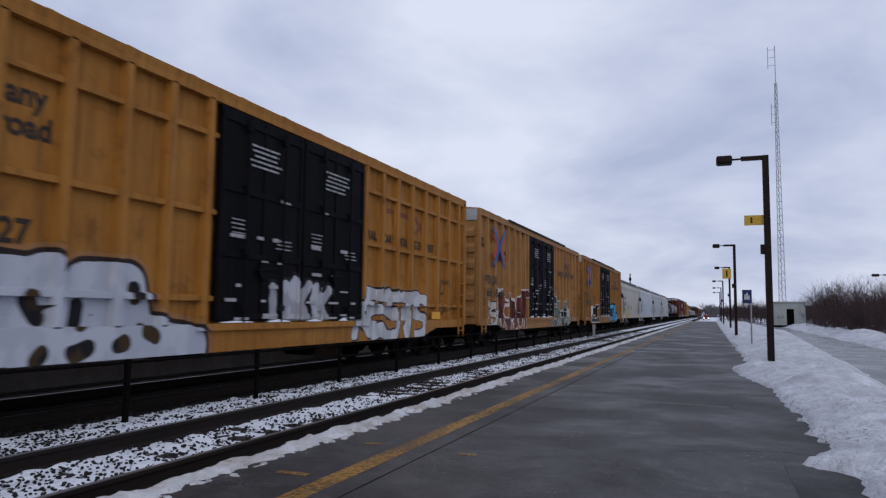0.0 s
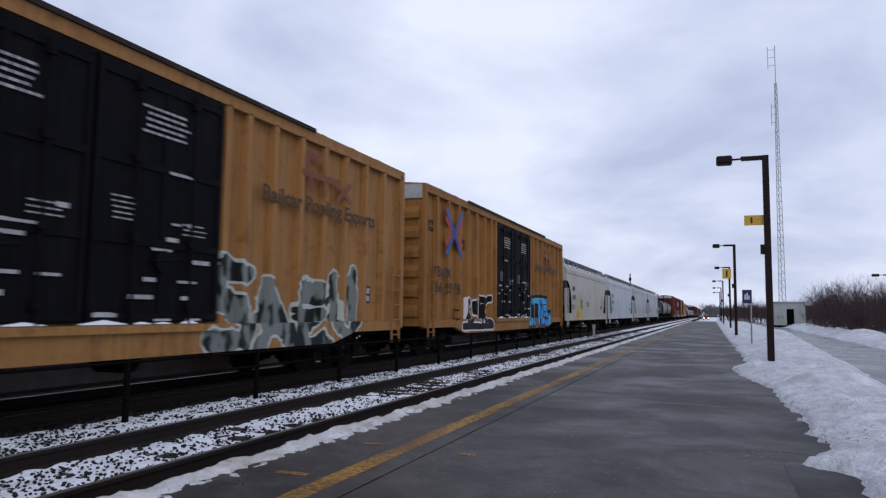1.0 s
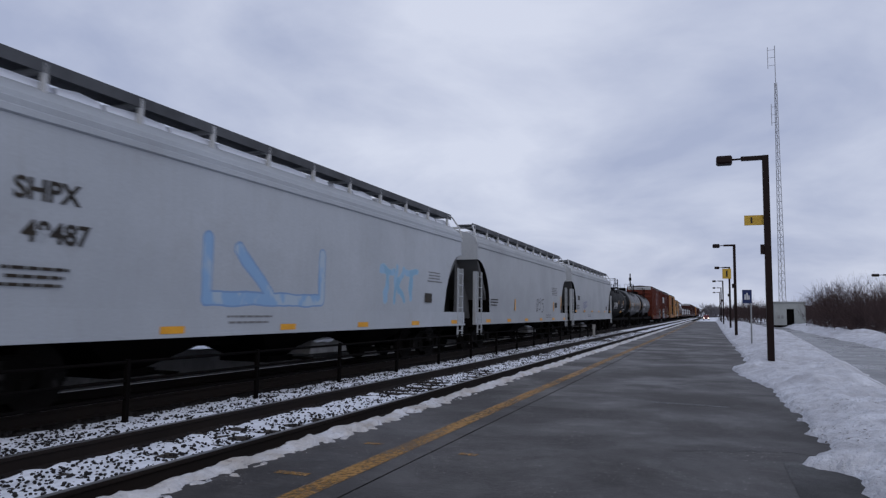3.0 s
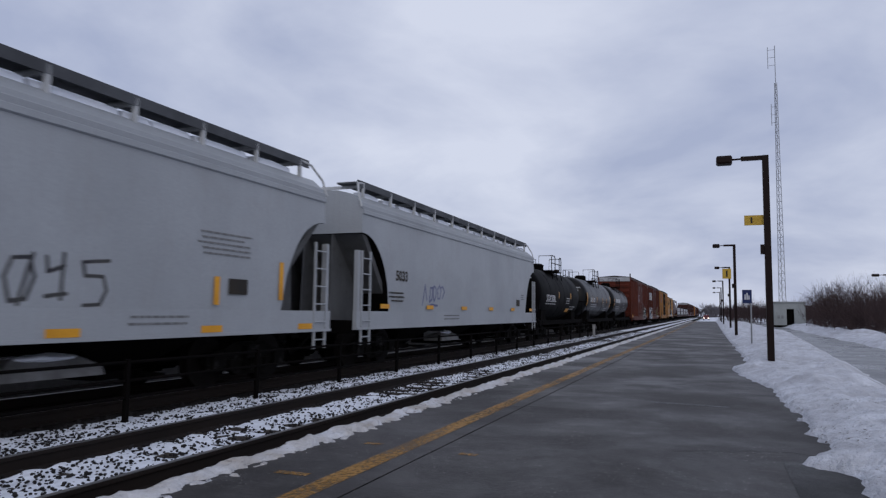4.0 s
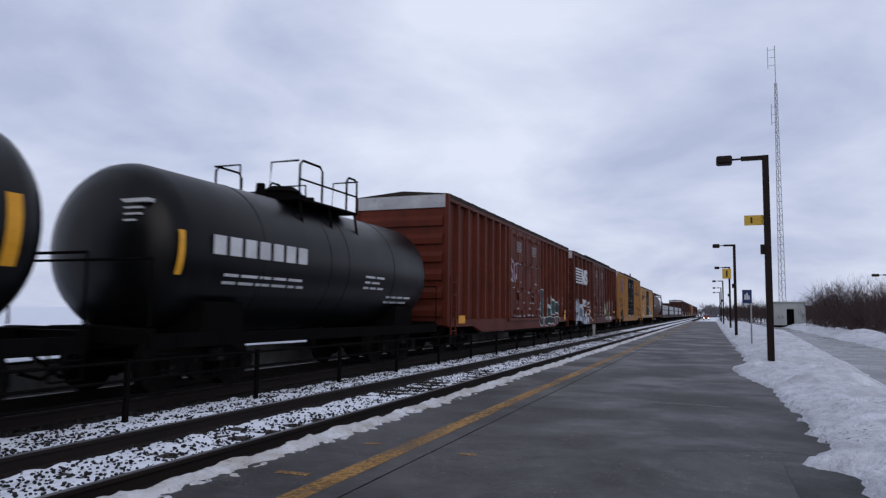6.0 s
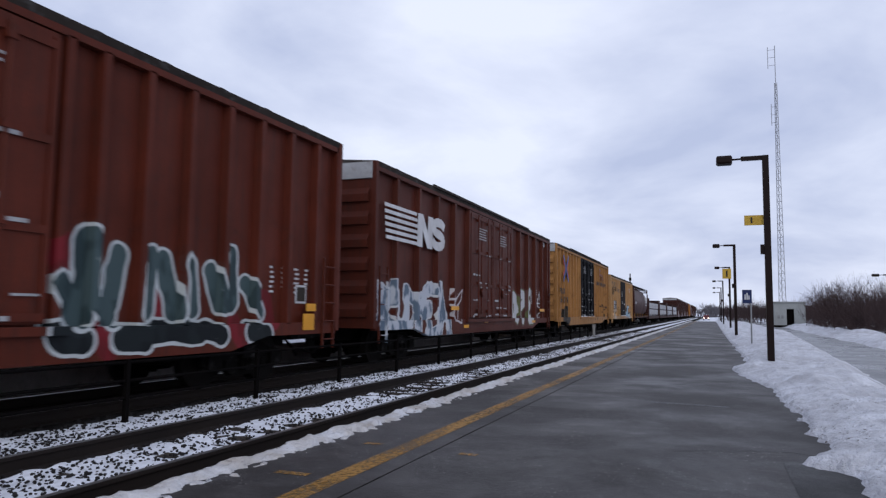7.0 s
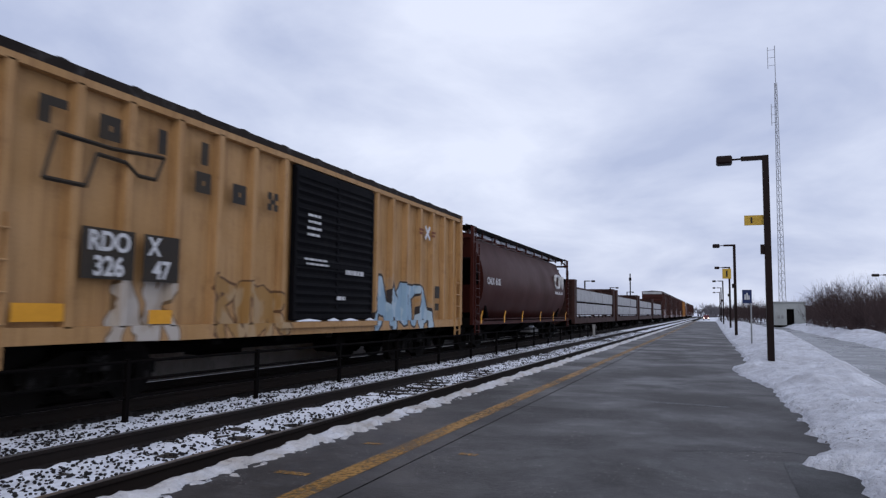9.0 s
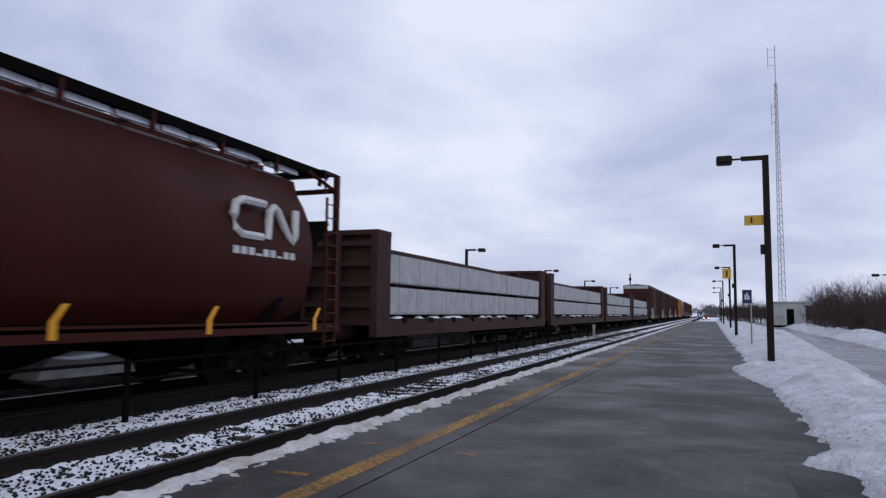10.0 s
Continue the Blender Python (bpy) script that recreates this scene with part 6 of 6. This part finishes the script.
# ---- lamp posts ----
def lamp_post(m, label, sign=False, group="platform lamp posts", top=5.1, arm=0.98):
    ob = thing("lamp_post", m, label, "lamp post", group)
    bm = bmesh.new()
    loft(bm, [[(-w, -w, z), (w, -w, z), (w, w, z), (-w, w, z)] for w, z in ((0.075, 0), (0.07, top))])
    box(bm, -0.14, 0.14, -0.14, 0.14, 0, 0.03)
    part("post", bm, M_POST, ob)
    bm = bmesh.new()
    box(bm, -arm * 0.55, 0.07, -0.05, 0.05, top - 0.1, top + 0.0)
    tube(bm, [(-arm * 0.55, 0, top - 0.05), (-arm * 0.8, 0, top - 0.06)], 0.025)
    part("arm", bm, M_POST, ob)
    bm = bmesh.new()
    x0, x1 = -arm - 0.12, -arm * 0.75
    loft(bm, [[(x0 + d, -w, z), (x1 - d, -w, z), (x1 - d, w, z), (x0 + d, w, z)] for d, w, z in ((0.03, 0.14, top - 0.17), (0.0, 0.17, top - 0.13), (0.0, 0.17, top - 0.02), (0.03, 0.13, top + 0.03))])
    part("lamp_head", bm, M_POST, ob)
    bm = bmesh.new()
    box(bm, -0.16, -0.07, -0.05, 0.05, 2.72, 2.95)
    part("junction_box", bm, M_POST, ob)
    if sign:
        bm = bmesh.new()
        box(bm, -0.50, -0.075, -0.012, 0.012, 3.42, 3.66) if sign is True else box(bm, -0.52, 0.14, -0.09, -0.078, 4.15, 4.95)
        sg = part("sign", bm, M_SIGN_Y, ob, "small yellow sign board")
        bm = bmesh.new()
        box(bm, -0.36, -0.32, -0.018, -0.012, 3.47, 3.61) if sign is True else box(bm, -0.25, -0.13, -0.096, -0.09, 4.3, 4.8)
        part("numeral_bar", bm, M_LETTER_K, sg)
    return ob


lamp_post(pose(1.27, 18.13, 0.1), "dark brown steel lamp post with flat lamp head and yellow sign", True)
lamp_post(pose(1.2, 41.0, 0.1), "dark brown steel lamp post further down the platform")
lamp_post(pose(1.36, 60.4, 0.1), "dark lamp post with large yellow sign board further along", 2)
lamp_post(pose(13.1, 62, 0), "dark street lamp post standing among brush", group="", top=4.6, arm=1.4)
for x, y in ((1.2, 84.9), (1.25, 106.7), (1.3, 128.7)):
    lamp_post(pose(x, y, 0.1), "dark lamp post far down the platform")
for y in (17.4, 37.4, 57.6, 77.1, 97.7, 118.0):
    lamp_post(pose(-13.0, y, 0.42, 0, 0, 180), "dark lamp post on the opposite platform behind the train", group="lamp posts of the opposite platform", top=4.5)
bm = bmesh.new()
tube(bm, [(0, 0, -0.4), (0, 0, 8.2)], 0.1, 10)
box(bm, -0.2, 0.2, -0.1, 0.1, 7.0, 7.5)
tagged(new("signal_mast", mesh_of("signal_mast", bm, M_STEEL_AND_SHADE)), "dark signal mast beyond the train", "mast").matrix_basis = pose(-13.0, 123, 0)

SIGN = thing("platform_sign", pose(1.4, 29.3, 0.1), "blue square sign with white symbol on a thin post", "sign")
bm = bmesh.new()
box(bm, -0.30, 0.04, -0.012, 0.012, 1.72, 2.24)
BOARD = part("board", bm, surf("sign_blue", (0.014, 0.025, 0.085), (0.018, 0.03, 0.10), rough=0.4, bump=0), SIGN, "blue sign board")
bm = bmesh.new()
box(bm, -0.22, -0.17, -0.018, -0.012, 1.86, 2.06)
box(bm, -0.15, -0.10, -0.018, -0.012, 1.86, 2.12)
box(bm, -0.08, -0.04, -0.018, -0.012, 1.86, 2.02)
part("symbol", bm, M_LETTER_W, BOARD, "white symbol bars")
bm = bmesh.new()
tube(bm, [(0, 0.02, 0), (0, 0.02, 2.2)], 0.03, 8)
part("post", bm, M_GALV, SIGN)

# ---- equipment hut ----
HUT = thing("equipment_hut", pose(8.2, 89.0, 0), "pale grey metal equipment hut with a dark open doorway", "hut")
M_HUT = surf("hut_panel", (0.34, 0.36, 0.36), (0.28, 0.30, 0.30), rough=0.6, scale=0.7, dirt=(0.2, 0.19, 0.17))
bm = bmesh.new()
box(bm, -1.6, -0.32, -1.2, 1.2, 0.25, 2.8)
box(bm, 0.45, 1.6, -1.2, 1.2, 0.25, 2.8)
box(bm, -0.32, 0.45, -1.2, 1.2, 2.1, 2.8)
box(bm, -0.32, 0.45, -0.9, 1.2, 0.25, 2.1)
part("wall", bm, M_HUT, HUT)
bm = bmesh.new()
box(bm, -1.72, 1.72, -1.35, 1.3, 2.8, 2.92)
part("roof", bm, M_HUT, HUT)
bm = bmesh.new()
box(bm, -0.30, 0.43, -0.96, -0.9, 0.28, 2.08)
part("door", bm, M_STEEL_AND_SHADE, HUT, "dark steel door set back in its frame")
for x in (-1.15, -0.75):
    bm = bmesh.new()
    box(bm, x - 0.12, x + 0.12, -1.24, -1.2, 1.0, 1.35)
    part("vent", bm, M_GALV, HUT)
bm = bmesh.new()
box(bm, -1.6, 1.6, -1.2, 1.2, -0.4, 0.25)
part("footing", bm, M_STEEL_AND_SHADE, HUT)

# ---- lattice mast ----
MAST = thing("radio_mast", pose(12.8, 150, -0.4), "tall thin triangular lattice radio mast, grey steel", "radio mast")


def mast_w(z):
    return 0.75 - 0.5 * z / 48


for k in range(3):
    a = k * math.tau / 3 + 0.4
    bm = bmesh.new()
    tube(bm, [(mast_w(z) * math.cos(a), mast_w(z) * math.sin(a), z) for z in (0, 48)], 0.055, 6)
    part("leg", bm, M_GALV, MAST)
for i in range(34):
    z0, z1 = i * 48 / 34, (i + 1) * 48 / 34
    bm = bmesh.new()
    for k in range(3):
        a, b = k * math.tau / 3 + 0.4, (k + 1) * math.tau / 3 + 0.4
        tube(bm, [(mast_w(z0) * math.cos(a), mast_w(z0) * math.sin(a), z0), (mast_w(z1) * math.cos(b), mast_w(z1) * math.sin(b), z1)], 0.03, 4)
        tube(bm, [(mast_w(z0) * math.cos(a), mast_w(z0) * math.sin(a), z0), (mast_w(z0) * math.cos(b), mast_w(z0) * math.sin(b), z0)], 0.03, 4)
    part("bracing", bm, M_GALV, MAST)
bm = bmesh.new()
tube(bm, [(0, 0, 47), (0, 0, 55.6)], 0.07, 6)
part("top_mast", bm, M_GALV, MAST)
for z, x in ((41.5, -0.9), (53.2, -1.3)):
    bm = bmesh.new()
    tube(bm, [(x, 0, z - 2.2), (x, 0, z + 2.2)], 0.06, 5)
    for d in (-1.6, 0, 1.6):
        tube(bm, [(0, 0, z + d), (x, 0, z + d)], 0.04, 4)
    part("antenna", bm, M_GALV, MAST)


# ---- bare brush and woods ----
def brush(name, spots, material, label, seed, twigs=90, thick=0.02, spread=0.35):
    """Bare shrubs: stems that fork twice; each piece is a tapered three-sided bar."""
    r = random.Random(seed)
    vs, fs = [], []

    def bar(a, b, ra, rb):
        d = (b - a)
        u = d.orthogonal().normalized()
        w = d.normalized().cross(u)
        n = len(vs)
        for p, q in ((a, ra), (b, rb)):
            for k in range(3):
                vs.append(tuple(p + q * (math.cos(k * 2.094) * u + math.sin(k * 2.094) * w)))
        for k in range(3):
            fs.append((n + k, n + (k + 1) % 3, n + 3 + (k + 1) % 3, n + 3 + k))

    def grow(p, d, l, t, depth):
        q = p + d * l
        bar(p, q, t, t * 0.55)
        if depth:
            for _ in range(r.choice((3, 4, 5))):
                e = (d + Vector((r.gauss(0, spread), r.gauss(0, spread), r.gauss(0.1, spread * 0.7)))).normalized()
                grow(p + d * l * r.uniform(0.4, 1.0), e, l * r.uniform(0.5, 0.85), t * 0.55, depth - 1)
    for x, y, h in spots:
        for _ in range(max(2, int(twigs / 30))):
            d = Vector((r.gauss(0, spread), r.gauss(0, spread), 1)).normalized()
            grow(Vector((x + r.gauss(0, 0.5), y + r.gauss(0, 0.5), -0.4)), d, h * 0.42, thick * h, 3)
    me = bpy.data.meshes.new(name)
    me.from_pydata(vs, [], fs)
    me.materials.append(material)
    return tagged(new(name, me), label, "bushes", kind="stuff")


rs = random.Random(7)
spots = []
for i in range(230):
    y = rs.uniform(50, 112)
    x = max(9.2, 0.122 * y) + rs.uniform(0, 1) ** 1.4 * (5 + 0.16 * y)
    spots.append((x, y, rs.uniform(3.8, 6.8) * (0.75 + 0.25 * y / 80) * (0.85 + 0.25 * math.sin(x * 0.9 + 1.2))))
brush("brush", spots, M_TWIG, "dense leafless reddish brown brush beyond the road", 3, twigs=120, thick=0.006)
spots = []
for i in range(130):
    y = rs.uniform(112, 190)
    spots.append((rs.uniform(0.022, 0.13) * y, y, rs.uniform(3.0, 5.0)))
brush("brush", spots, M_TWIG, "leafless brown brush behind the hut", 4, twigs=90, thick=0.009)
spots = [(x, rs.uniform(420, 520), rs.uniform(6, 9.5)) for x in [rs.uniform(-190, 110) for _ in range(420)]]
brush("far_woods", spots, M_HAZY_WOOD, "leafless woods along the horizon, paled grey-brown for haze", 5, twigs=60, thick=0.05, spread=0.45)

# ---- a car waiting far off by the end of the platform ----
CAR = thing("parked_car", pose(-1.6, 215, -0.3), "small dark car far off with its headlights on", "car")
bm = bmesh.new()
loft(bm, [[(-0.85, y, z0), (0.85, y, z0), (0.85 * k, y, z1), (-0.85 * k, y, z1)] for y, z0, z1, k in ((0, 0.3, 0.75, 0.95), (1.1, 0.25, 0.95, 0.95), (1.6, 0.25, 1.45, 0.8), (3.2, 0.25, 1.45, 0.8), (4.2, 0.3, 0.9, 0.95))])
part("body", bm, surf("car_red", (0.12, 0.02, 0.02), rough=0.3), CAR)
M_HEADLIGHT, nt_, ln_, bs_ = nodes_of("headlight")
bs_.inputs["Emission Color"].default_value, bs_.inputs["Emission Strength"].default_value = (1, 0.9, 0.75, 1), 6
for x in (-0.6, 0.6):
    bm = bmesh.new()
    box(bm, x - 0.14, x + 0.14, -0.04, 0.02, 0.55, 0.7)
    part("headlight", bm, M_HEADLIGHT, CAR, "lit headlight")
    for y in (0.8, 3.3):
        bm = bmesh.new()
        disc_x(bm, x * 1.2 - 0.1, x * 1.2 + 0.1, y, 0.3, 0.3, 14)
        part("wheel", bm, M_STEEL_AND_SHADE, CAR)

motions()
